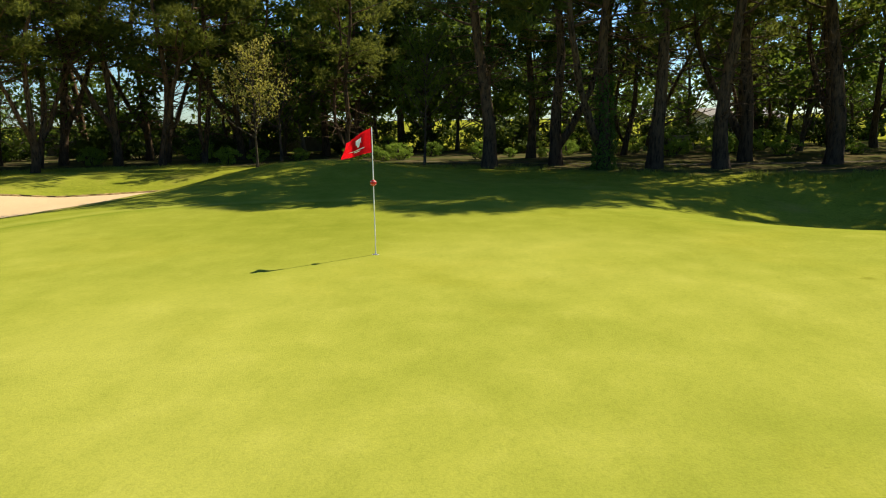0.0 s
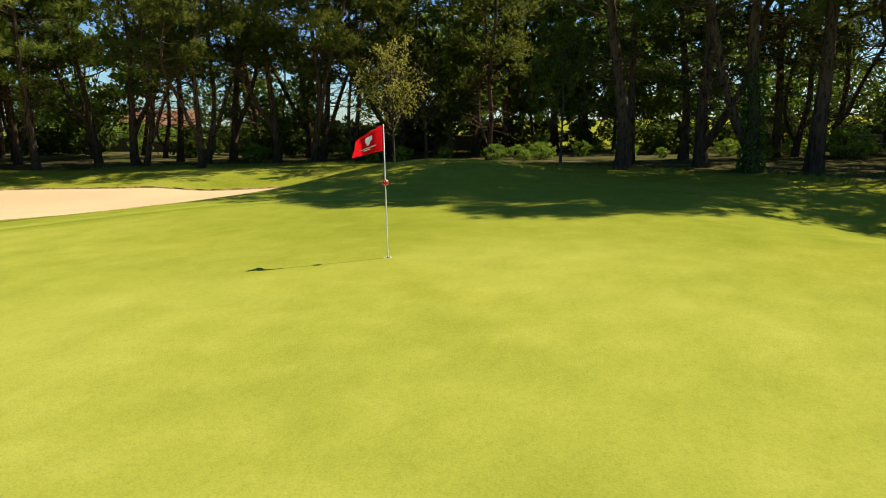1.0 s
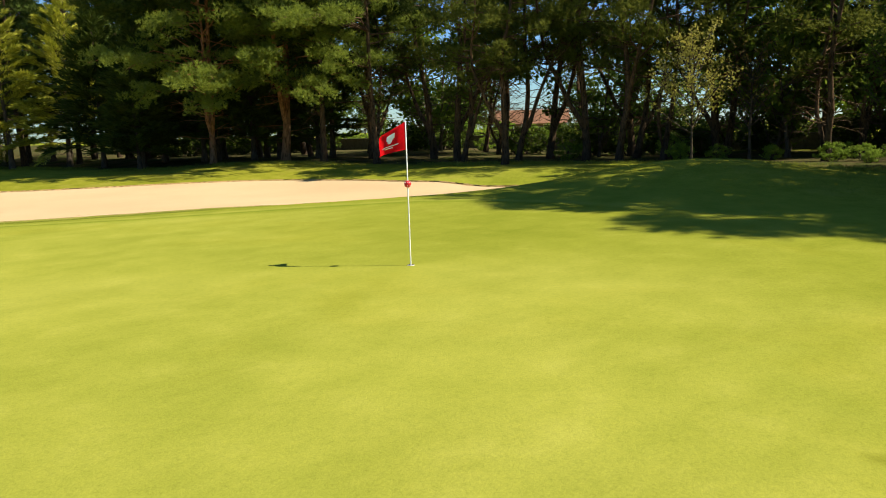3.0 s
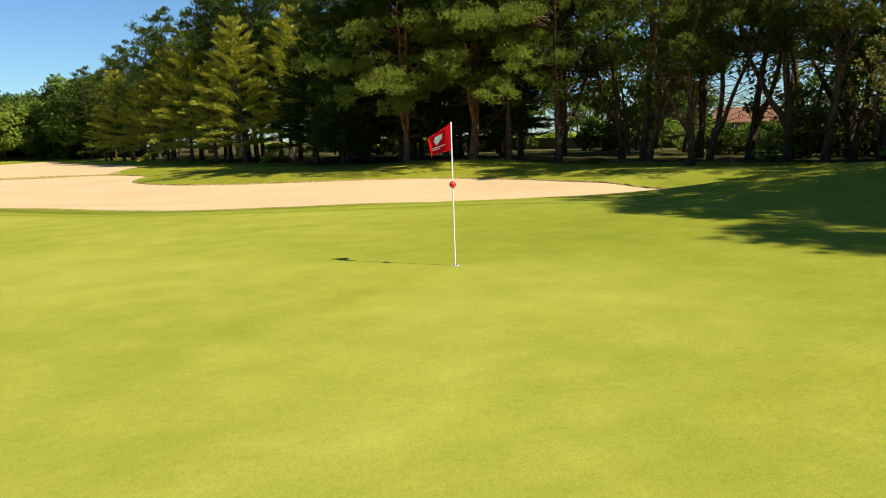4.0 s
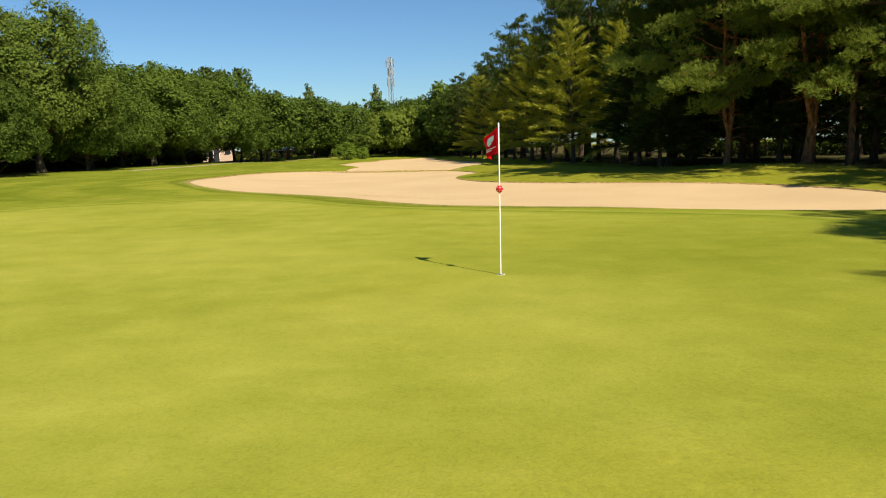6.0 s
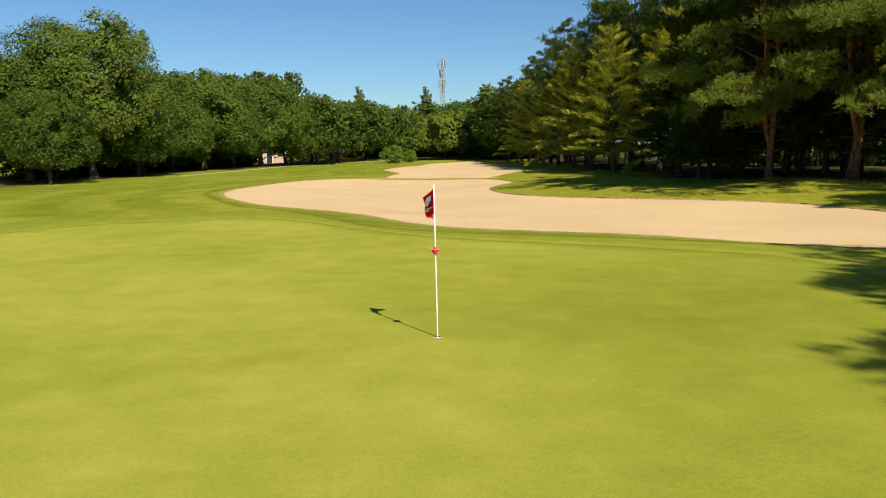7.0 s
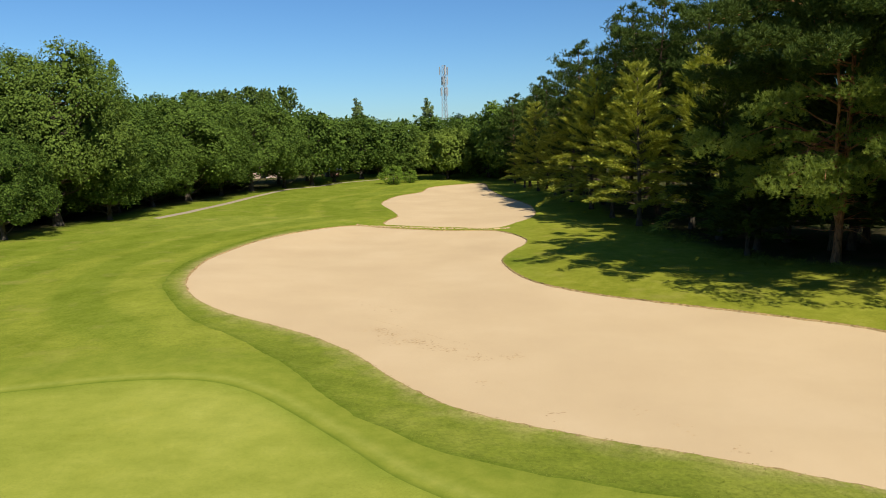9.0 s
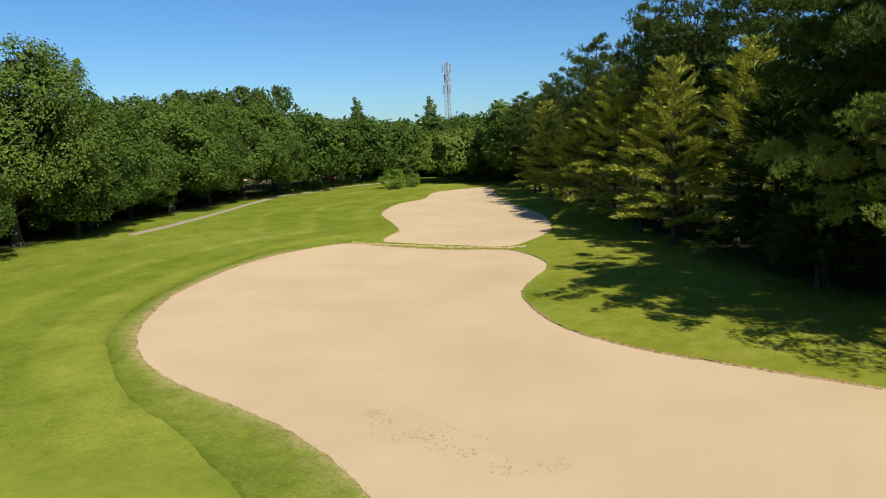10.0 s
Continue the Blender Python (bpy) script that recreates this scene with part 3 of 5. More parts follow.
def build_flagstick():
    top = new("flagstick")
    tagged(top, "red golf flag on thin white pole in the hole", "golf flag")
    t = Tubes()
    t.add([(0, 0, -0.05), (0, 0, 1.0), (0, 0, 2.12), (0, 0, 2.13)], [0.0095, 0.0095, 0.0088, 0.001], 10)
    mesh_part("pole", t.mesh("pole"), WHITE, top)
    # ball with small dimples round it
    bm = bmesh.new()
    bmesh.ops.create_uvsphere(bm, u_segments=20, v_segments=12, radius=0.052, matrix=Matrix.Translation((0, 0, 1.213)))
    ball = part("ball", bm, REDBALL, top, "red plastic marker ball", True)
    for k in range(8):
        a = k * math.tau / 8
        for z, r in ((0.025, 0.046), (-0.025, 0.046)):
            bm = bmesh.new()
            bmesh.ops.create_cone(bm, cap_ends=True, segments=8, radius1=0.007, radius2=0.005, depth=0.008,
                                  matrix=Matrix.Translation((r * math.cos(a), r * math.sin(a), 1.213 + z)) @ Vector((math.cos(a), math.sin(a), 0.5 * (1 if z > 0 else -1))).to_track_quat("Z", "Y").to_matrix().to_4x4())
            part("stud", bm, WHITE, ball, "small white dot")
    # cloth hanging slack from the pole, along one way
    way = Vector((-0.33, 0.94, 0)).normalized()
    across = Vector((way.y, -way.x, 0))
    nu, nv = 22, 16

    def at_cloth(u, v, off):
        drop = u ** 1.15 * (0.24 * (1 - v) + 0.13 * v) + 0.02 * u * math.sin(5 * v)
        p = Vector((0, 0, 2.115 - 0.40 * v - drop)) + way * (0.50 * u * (0.86 + 0.14 * v) + 0.009)
        return p + across * (0.085 * math.sin(6.2 * u + 1.6 * v) * u + 0.018 * math.sin(12 * u - 4 * v) * u + off)

    bm = bmesh.new()
    grid = [[bm.verts.new(at_cloth(a / nu, b / nv, 0)) for b in range(nv + 1)] for a in range(nu + 1)]
    for i in range(nu):
        for j in range(nv):
            bm.faces.new((grid[i][j], grid[i + 1][j], grid[i + 1][j + 1], grid[i][j + 1]))
    bmesh.ops.solidify(bm, geom=bm.faces[:], thickness=0.003)
    cloth = part("flag", bm, RED, top, "slack red cloth flag", True)

    # pale crest and two bars under it, on both faces
    for off in (0.006, -0.006):
        for u0, u1, v0, v1, name in ((0.39, 0.63, 0.18, 0.57, "crest"), (0.25, 0.8, 0.68, 0.72, "bar"), (0.42, 0.65, 0.77, 0.81, "bar")):
            bm = bmesh.new()
            n = 8
            for a in range(n):
                lo, hi = u0 + (u1 - u0) * a / n, u0 + (u1 - u0) * (a + 1) / n
                for b in range(n):
                    va, vb = v0 + (v1 - v0) * b / n, v0 + (v1 - v0) * (b + 1) / n
                    cx, cy = ((a + 0.5) / n - 0.5) * 2, (b + 0.5) / n
                    if name == "crest" and abs(cx) > 1.0 - max(0.0, cy - 0.45) * 1.7:
                        continue
                    bm.faces.new([bm.verts.new(at_cloth(u, v, off)) for u, v in ((lo, va), (hi, va), (hi, vb), (lo, vb))])
            bmesh.ops.remove_doubles(bm, verts=bm.verts[:], dist=1e-5)
            part(name, bm, WHITE, cloth, "white printed crest" if name == "crest" else "")
    # white ring of the cup
    bm = bmesh.new()
    o = bmesh.ops.create_circle(bm, cap_ends=False, segments=32, radius=0.056)["verts"]
    i = bmesh.ops.create_circle(bm, cap_ends=False, segments=32, radius=0.050)["verts"]
    for v in o + i:
        v.co.z = 0.006
    for k in range(32):
        bm.faces.new((o[k], o[(k + 1) % 32], i[(k + 1) % 32], i[k]))
    ext = bmesh.ops.extrude_face_region(bm, geom=bm.faces[:])
    for e in ext["geom"]:
        if isinstance(e, bmesh.types.BMVert):
            e.co.z -= 0.02
    part("cup_rim", bm, WHITE, top, "white rim of the hole")
    # flat dark disc: the hole's inner shade put in as a colour
    bm = bmesh.new()
    bmesh.ops.create_cone(bm, cap_ends=True, segments=32, radius1=0.05, radius2=0.05, depth=0.006, matrix=Matrix.Translation((0, 0, 0.003)))
    part("cup", bm, CUP, top)
    top.matrix_basis = pose(0, 0, height(0, 0))
    return top


build_flagstick()


# ---- trees ----
def wander(rng, start, ahead, length, steps, bend=0.15, lift=0.0):
    """A crooked line."""
    p, d, out = np.array(start, float), unit(np.array(ahead, float)), [np.array(start, float)]
    for _ in range(steps):
        d = unit(d + rng.normal(0, bend, 3) + np.array([0, 0, lift]))
        p = p + d * length / steps
        out.append(p.copy())
    return np.array(out)


def trunk_tube(tubes, pts, r0, r1, sides=10, swell=1.6):
    k = len(pts)
    s = np.linspace(0, 1, k)
    rad = r0 + (r1 - r0) * s ** 0.8
    rad = rad * (1 + (swell - 1) * np.exp(-s * 22))
    tubes.add(pts, rad, sides)
    return rad


def make_pine(seed, tall=17.0, clear=4.0, spread=4.0, pads=42, tufts=110, r0=0.24, dead=14, forked=False, name="pine_tree", coarse=1.0, needle=None, arms=(), bunch=5, bark=None, bend=0.03, swell=1.35, narrow=0.80, shade_above=99.0):
    r = np.random.default_rng(seed)
    t = Tubes()
    stem = wander(r, (0, 0, -0.3), (r.normal(0, 0.03), r.normal(0, 0.03), 1), tall, 16, bend, 0.05)
    trunk_tube(t, stem, r0, 0.04, 10, swell)
    stems = [stem]
    if forked:
        f = wander(r, stem[1 + seed % 2], (0.5 * r.choice([-1, 1]), 0.3 * r.choice([-1, 1]), 1), tall * 0.74, 12, 0.05 + bend, 0.09)
        trunk_tube(t, f, r0 * 0.7, 0.03, 8, 1.0)
        stems.append(f)
    for _ in range(dead):
        st = stems[r.integers(len(stems))]
        h = r.uniform(1.6, clear + 2.5)
        i = np.clip(h / tall * (len(st) - 1), 0, len(st) - 2)
        base = st[int(i)] + (st[int(i) + 1] - st[int(i)]) * (i % 1)
        a = r.uniform(0, math.tau)
        br = wander(r, base, (math.cos(a), math.sin(a), r.uniform(-0.15, 0.45)), r.uniform(0.8, 2.6), 5, 0.2)
        t.add(br, np.linspace(0.03, 0.006, 6), 4)
        for _ in range(3):
            k = r.integers(2, 5)
            tw = wander(r, br[k], unit(br[k] - br[k - 1]) + r.normal(0, 0.6, 3), r.uniform(0.4, 1.0), 3, 0.25)
            t.add(tw, np.linspace(0.011, 0.003, 4), 3)
    at, way = [], []
    high = ([], [])

    def pad(c, size, m):
        """A flat cushion of needles, made of smaller tufted lumps."""
        lumps = max(4, int(9 * size))
        m = int(m * 1.6) if c[2] > shade_above else m
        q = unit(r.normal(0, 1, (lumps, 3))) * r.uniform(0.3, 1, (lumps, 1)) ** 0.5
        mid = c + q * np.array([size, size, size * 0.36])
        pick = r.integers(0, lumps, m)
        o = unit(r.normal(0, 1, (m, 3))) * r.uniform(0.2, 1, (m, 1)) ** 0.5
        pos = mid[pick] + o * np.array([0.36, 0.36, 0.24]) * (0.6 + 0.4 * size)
        a_list, w_list = high if c[2] > shade_above else (at, way)
        for _ in range(bunch):
            a_list.append(pos + r.normal(0, 0.02, pos.shape))
            w_list.append(unit(o * np.array([1, 1, 0.6]) + np.array([0, 0, 0.5])) + r.normal(0, 0.5, pos.shape))

    for n in range(pads):
        s = (n + r.uniform(0, 1)) / pads
        h = clear + (tall - clear) * s ** 0.9 * 0.985
        st = stems[n % len(stems)]
        i = np.clip((h + 0.3) / max(tall, 1) * (len(st) - 1), 0, len(st) - 1.01)
        base = st[int(i)] + (st[int(i) + 1] - st[int(i)]) * (i % 1)
        shape = min(1.0, 0.75 + s) * (1 - narrow * max(0, (s - 0.35) / 0.65) ** 1.3)
        ln = spread * shape * r.uniform(0.55, 1.1)
        a = n * 2.4 + r.uniform(-0.5, 0.5)
        br = wander(r, base, (math.cos(a), math.sin(a), r.uniform(-0.05, 0.4)), ln, 5, 0.12, 0.03)
        t.add(br, np.linspace(0.06 * (1 - 0.6 * s), 0.012, 6), 5)
        for k in (5, 4, 3):
            if k == 3 and r.random() < 0.45:
                continue
            size = r.uniform(0.65, 1.1) * (0.75 if s > 0.8 else 1.0) * (0.7 + 0.3 * spread / 4.0)
            pad(br[k] + r.normal(0, 0.22, 3), size, int(tufts * r.uniform(0.7, 1.1) * (0.6 if k < 5 else 1)))
    # long low limbs reaching out over the grass
    for ax, ay, az in arms:
        i = np.clip((az + 0.6) / tall * (len(stem) - 1), 1, len(stem) - 2)
        base = stem[int(i)] + (stem[int(i) + 1] - stem[int(i)]) * (i % 1)
        end = np.array([ax, ay, az])
        mids = [base + (end - base) * f + np.array([0, 0, 0.7 * math.sin(f * math.pi)]) + r.normal(0, 0.16, 3) for f in np.linspace(0, 1, 7)]
        mids[0], mids[-1] = base, end
        t.add(np.array(mids), np.linspace(0.055, 0.012, 7), 6)
        for k, size in ((6, 1.3), (5, 1.05), (4, 0.85)):
            pad(mids[k] + r.normal(0, 0.2, 3) + np.array([0, 0, 0.15]), size, int(tufts * 1.4 * size))
    at, way = np.concatenate(at), np.concatenate(way)
    top = new(name)
    mesh_part("trunk", t.mesh("trunk"), bark or PINE_BARK, top)
    m = needle_mesh("crown", at, way, coarse * r.uniform(0.14, 0.30, len(at)), coarse * r.uniform(0.03, 0.06, len(at)), r)
    mesh_part("crown", m, needle or NEEDLE, top)
    # High pads get the DEEP needles: shade put into the upper crown's colour.
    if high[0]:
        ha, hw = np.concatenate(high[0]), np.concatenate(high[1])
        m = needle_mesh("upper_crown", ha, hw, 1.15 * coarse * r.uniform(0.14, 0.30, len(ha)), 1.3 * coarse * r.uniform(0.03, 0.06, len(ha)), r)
        mesh_part("upper_crown", m, DEEP, top, "upper crown needles coloured as in shade")
    return top


def make_fir(seed, tall=12.0, spread=3.6, rows=20, name="conifer_tree", leaf=None, dense=34, size=1.0, slim=1.0):
    """Layered conifer with drooping flat sprays."""
    r = np.random.default_rng(seed)
    t = Tubes()
    stem = wander(r, (0, 0, -0.3), (0, 0, 1), tall, 12, 0.015, 0.05)
    trunk_tube(t, stem, 0.20, 0.02, 9)
    at, way, nor = [], [], []
    for n in range(rows):
        s = n / rows
        h = 1.5 + (tall - 1.6) * s
        cnt = 6 if s < 0.75 else 5
        for k in range(cnt):
            a = k * math.tau / cnt + n * 0.9 + r.uniform(-0.3, 0.3)
            ln = spread * (1 - s) ** 0.75 * r.uniform(0.7, 1.12) + 0.25
            i = np.clip((h + 0.3) / tall * 12, 0, 11.9)
            base = stem[int(i)] + (stem[int(i) + 1] - stem[int(i)]) * (i % 1)
            br = wander(r, base, (math.cos(a), math.sin(a), 0.35 + 0.5 * s), ln, 6, 0.07, -0.09 * (1 - s))
            t.add(br, np.linspace(0.035 * (1 - 0.7 * s), 0.006, 7), 4)
            m = int(dense * ln)
            w = r.uniform(0.15, 1, m) ** 0.7
            idx = np.clip(w * 6, 0, 5.99)
            p = br[idx.astype(int)] + (br[np.minimum(idx.astype(int) + 1, 6)] - br[idx.astype(int)]) * (idx % 1)[:, None]
            fwd = unit(br[-1] - br[0])
            side = unit(np.cross(fwd, [0, 0, 1]))
            sg = r.choice([-1, 1], m)[:, None]
            off = r.uniform(0, 0.42, (m, 1)) * (1.15 - w[:, None]) * min(1.2, 0.7 * ln)
            at.append(p + side * sg * off + np.array([0, 0, -0.25]) * off + r.normal(0, 0.05, (m, 3)))
            way.append(fwd * 0.9 + side * sg * 0.6 + np.array([0, 0, 0.12]) + r.normal(0, 0.25, (m, 3)))
            nor.append(np.tile([0, 0, 1.0], (m, 1)) + r.normal(0, 0.35, (m, 3)))
    at, way, nor = np.concatenate(at), np.concatenate(way), np.concatenate(nor)
    top = new(name)
    mesh_part("trunk", t.mesh("trunk"), GREY_BARK, top)
    mesh_part("crown", leaf_mesh("crown", at, way, nor, size * r.uniform(0.28, 0.6, len(at)), size * slim * r.uniform(0.08, 0.17, len(at))), leaf or FIR, top)
    return top


def make_broadleaf(seed, tall=15.0, clear=2.2, wide=5.5, clumps=130, leaves=55, size=0.30, leaf=None, bark=None, r0=0.3, name="broadleaf_tree", squash=1.0):
    """Trunk, limbs and a crown of leaf clumps with gaps between them."""
    r = np.random.default_rng(seed)
    t = Tubes()
    stem = wander(r, (0, 0, -0.3), (r.normal(0, 0.06), r.normal(0, 0.06), 1), tall * 0.75, 9, 0.06, 0.06)
    trunk_tube(t, stem, r0, 0.05, 9)
    mid_z = (tall + clear) / 2
    half = (tall - clear) / 2
    at, way, nor = [], [], []
    for n in range(clumps):
        d = unit(r.normal(0, 1, 3))
        rad = r.uniform(0.5, 1.0) ** 0.45
        bulge = 1 + 0.22 * math.sin(3 * math.atan2(d[1], d[0]) + seed) + 0.15 * math.sin(7 * d[2] + 2 * seed)
        c = np.array([d[0] * wide * rad * bulge, d[1] * wide * rad * bulge, mid_z + d[2] * half * rad * squash])
        c[:2] *= 1.0 - 0.25 * max(0, (c[2] - mid_z) / half) ** 2
        if n % 3 == 0:
            k = int(np.clip((c[2] - 1.5) / (tall * 0.75) * 8, 1, 8))
            b = stem[k]
            mids = (b + c) / 2 + np.array([0, 0, -0.15]) * np.linalg.norm(c - b)
            t.add(np.array([b, (b + mids) / 2 + r.normal(0, 0.08, 3), mids, c]), [0.09 * r0 / 0.3, 0.06 * r0 / 0.3, 0.035, 0.01], 5)
        cs = r.uniform(0.6, 1.2) * wide / 5.5
        m = int(leaves * r.uniform(0.6, 1.3))
        q = unit(r.normal(0, 1, (m, 3))) * r.uniform(0.4, 1, (m, 1)) ** 0.5
        at.append(c + q * np.array([cs, cs, cs * 0.72]))
        way.append(q * np.array([1, 1, 0.3]) + np.array([0, 0, -0.25]) + r.normal(0, 0.5, (m, 3)))
        nor.append(q * 1.5 + d * 0.4 + np.array([0, 0, 0.5]) + r.normal(0, 0.3, (m, 3)))
    at, way, nor = np.concatenate(at), np.concatenate(way), np.concatenate(nor)
    top = new(name)
    mesh_part("trunk", t.mesh("trunk"), bark or GREY_BARK, top)
    mesh_part("crown", leaf_mesh("crown", at, way, nor, size * r.uniform(0.7, 1.3, len(at)), size * r.uniform(0.45, 0.8, len(at))), leaf or OAK, top)
    return top


def make_oak(seed, tall=14.0, clear=1.2, wide=5.6, boughs=30, clumps=15, leaves=26, size=0.30, leaf=None, r0=0.3, name="broadleaf_tree", flat=1.0):
    """Trunk, limbs and rounded boughs of leaf sprays, with dark hollows between the boughs."""
    r = np.random.default_rng(seed)
    t = Tubes()
    stem = wander(r, (0, 0, -0.3), (r.normal(0, 0.05), r.normal(0, 0.05), 1), tall * 0.72, 9, 0.05, 0.06)
    trunk_tube(t, stem, r0, 0.05, 9)
    mid_z, half = (tall + clear) / 2, (tall - clear) / 2
    at, way, nor, big = [], [], [], []
    for n in range(boughs):
        zz = 1 - 1.82 * (n + 0.5) / boughs
        a = n * 2.39996 + r.uniform(-0.35, 0.35)
        zz = math.copysign(abs(zz) ** (0.8 * flat), zz)
        rr = max(0.18, 1 - abs(zz) ** 2.8) ** 0.42
        d = np.array([rr * math.cos(a), rr * math.sin(a), zz])
        bulge = 1 + 0.13 * math.sin(2 * a + seed) + r.uniform(-0.12, 0.10)
        br = wide * r.uniform(0.20, 0.33)
        c = np.array([0, 0, mid_z]) + d * r.uniform(0.78, 1.0) * np.array([(wide - 0.8 * br) * bulge, (wide - 0.8 * br) * bulge, half - 1.1 * br])
        b = stem[int(np.clip((c[2] - 1.2) / (tall * 0.72) * 8, 1, 8))]
        mids = (b + c) / 2 + np.array([0, 0, -0.12]) * np.linalg.norm(c - b)
        t.add(np.array([b, (b + mids) / 2 + r.normal(0, 0.08, 3), mids, c]), [0.1 * r0 / 0.3, 0.065 * r0 / 0.3, 0.04, 0.012], 5)
        q = unit(r.normal(0, 1, (clumps, 3)) + 0.75 * unit(d) + np.array([0, 0, 0.25]))
        mid = c + q * np.array([br, br, br * 0.85]) * r.uniform(0.72, 1.08, (clumps, 1))
        pick = np.repeat(np.arange(clumps), leaves)
        k = len(pick)
        qq = q[pick]
        o = unit(r.normal(0, 1, (k, 3))) * r.uniform(0.1, 1, (k, 1)) ** 0.6 * br * 0.44
        o -= qq * (o * qq).sum(1, keepdims=True) * 0.55
        at.append(mid[pick] + o)
        way.append(unit(o) + np.array([0, 0, -0.35]) + r.normal(0, 0.4, (k, 3)))
        nor.append(qq + 0.5 * unit(d) + np.array([0, 0, 0.45]) + r.normal(0, 0.24, (k, 3)))
        big.append(np.full(k, size))
        # coarse leaves deep inside, which close the crown
        k = 12
        at.append(c * np.array([0.8, 0.8, 1]) + r.normal(0, 0.38 * br, (k, 3)))
        way.append(r.normal(0, 1, (k, 3)))
        nor.append(r.normal(0, 1, (k, 3)))
        big.append(np.full(k, 0.8))
    at, way, nor, big = (np.concatenate(v) for v in (at, way, nor, big))
    top = new(name)
    mesh_part("trunk", t.mesh("trunk"), GREY_BARK, top)
    mesh_part("crown", leaf_mesh("crown", at, way, nor, big * r.uniform(0.7, 1.3, len(at)), big * r.uniform(0.5, 0.85, len(at))), leaf or OAK, top)
    return top


def plant_high(kinds, spots, label, category, group, seed=1):
    """Copies of (thing, its height) at spots (x, y, height of the top, kind, breadth)."""
    r = random.Random(seed)
    for x, y, high, k, wide in spots:
        thing, tall = kinds[k]
        m = turned(x, y, r.uniform(0, 360), wide, (high - height(x, y)) / tall)
        if thing.get("label") is None:
            thing.matrix_basis = m
            tagged(thing, label, category, group)
        else:
            copy_thing(thing, m)


def turned(x, y, turn, s=1.0, sz=None, dz=0.0):
    return pose(x, y, height(x, y) + dz, 0, 0, turn) @ Matrix.Diagonal((s, s, sz or s, 1))


def plant(kinds, spots, label, category, group, seed=1, lo=0.9, hi=1.1):
    """Copies of the kinds at the spots (x, y, scale or nothing)."""
    r = random.Random(seed)
    for n, spot in enumerate(spots):
        x, y = spot[:2]
        s = spot[2] if len(spot) > 2 else r.uniform(lo, hi)
        k = kinds[spot[3] if len(spot) > 3 else r.randrange(len(kinds))]
        m = turned(x, y, spot[4] if len(spot) > 4 else r.uniform(0, 360), s, s * r.uniform(0.95, 1.06))
        if k.get("label") is None:
            k.matrix_basis = m
            tagged(k, label, category, group)
        else:
            copy_thing(k, m)


# ---- the wood beside the green ----
WOODLEAF = foliage("wood_leaves", (0.03, 0.055, 0.009), (0.105, 0.15, 0.022), (0.24, 0.34, 0.04), 0.42)
PINES = [make_pine(11, 17.6, 4.6, 5.6, 54, 120, 0.22, 46, True, "pine_tree", 0.8, None, [(-4.3, -8.5, 4.9), (-5.6, -8.2, 5.1), (-7.2, -4.5, 5.6), (-3.4, -5.2, 3.5), (-1.7, -9.2, 5.6), (-8.0, -1.5, 6.2), (2.5, -6.5, 4.4), (-6.0, -6.5, 7.6), (-5.5, -2.0, 4.0), (3.5, 3.0, 6.0), (-4.7, -9.1, 10), (-2.5, -9, 11.5), (-6.5, -7, 10.5), (-1, -9.5, 9), (1.5, -9, 10.5), (-7.5, -5, 12), (-4, -7, 13), (-5.3, -0.4, 9.2), (-6.5, 0.6, 9.8), (-3.4, -2.8, 11.4), (-5.5, -3, 12.2), (-1.5, -5.2, 14.5), (-4, -4.5, 15), (-6.6, -2, 11), (-5.8, 1.5, 13)], 8, None, 0.05, 1.35, 0.42, 8.8), make_pine(12, 17, 4.4, 5.2, 36, 100, 0.24, 30, True, "pine_tree", 0.95, None, [(-5.9, 2.1, 8.6), (-7.4, 4.9, 8.7), (-3.7, -0.4, 11.8), (-5.5, 2.4, 11.8), (-8.2, 1.0, 11.4), (-8.6, -1.3, 8.5), (-7.6, -3.0, 8.5), (-5.8, -4.0, 8.5), (-2.8, 4.6, 8.7), (-8.6, 3.6, 8.6), (-6.8, 0.3, 9.6), (-4.2, -2.4, 9.4), (-6.5, 4.4, 11.0), (-4.5, 5.5, 10.2)], 6, SHADE_BARK, 0.05, 1.35, 0.55, 9.8), make_pine(13, 20, 4.4, 6.4, 52, 120, 0.30, 34, True, "pine_tree", 0.8, None, [(-2.6, -7.9, 3.5), (-5.2, -6.1, 5.6), (-1.0, -8.0, 5.4), (1.5, -7.2, 4.6), (-4.0, -6.8, 7.4), (-6.5, -4.5, 7.8), (-2.0, -6.0, 9.0), (-4.6, -2.0, 4.2), (2.5, -5.0, 7.0), (-4, -7.5, 10), (-1, -8, 11), (-5.5, -5, 12), (2, -7.5, 9.5), (-2.5, -6.5, 13)], 8, None, 0.03, 1.35, 0.42, 11.0)]
TALL = [make_pine(21, 15, 4.6, 3.4, 36, 42, 0.21, 44, True, "pine_tree", 1.35, SHADY, (), 5, SHADE_BARK, 0.07), make_pine(22, 15, 4.2, 3.2, 34, 42, 0.17, 44, True, "pine_tree", 1.35, SHADY, (), 5, SHADE_BARK, 0.07), make_pine(23, 15, 5.0, 3.4, 34, 42, 0.25, 40, True, "pine_tree", 1.35, SHADY, (), 5, SHADE_BARK, 0.07)]
THICK = [make_pine(25, 16, 5.6, 4.2, 38, 64, 0.30, 36, False, "pine_tree", 1.45, SHADY, (), 5, SHADE_BARK, 0.045), make_pine(26, 15, 5.4, 4.0, 38, 64, 0.26, 36, True, "pine_tree", 1.45, SHADY, (), 5, SHADE_BARK, 0.05)]
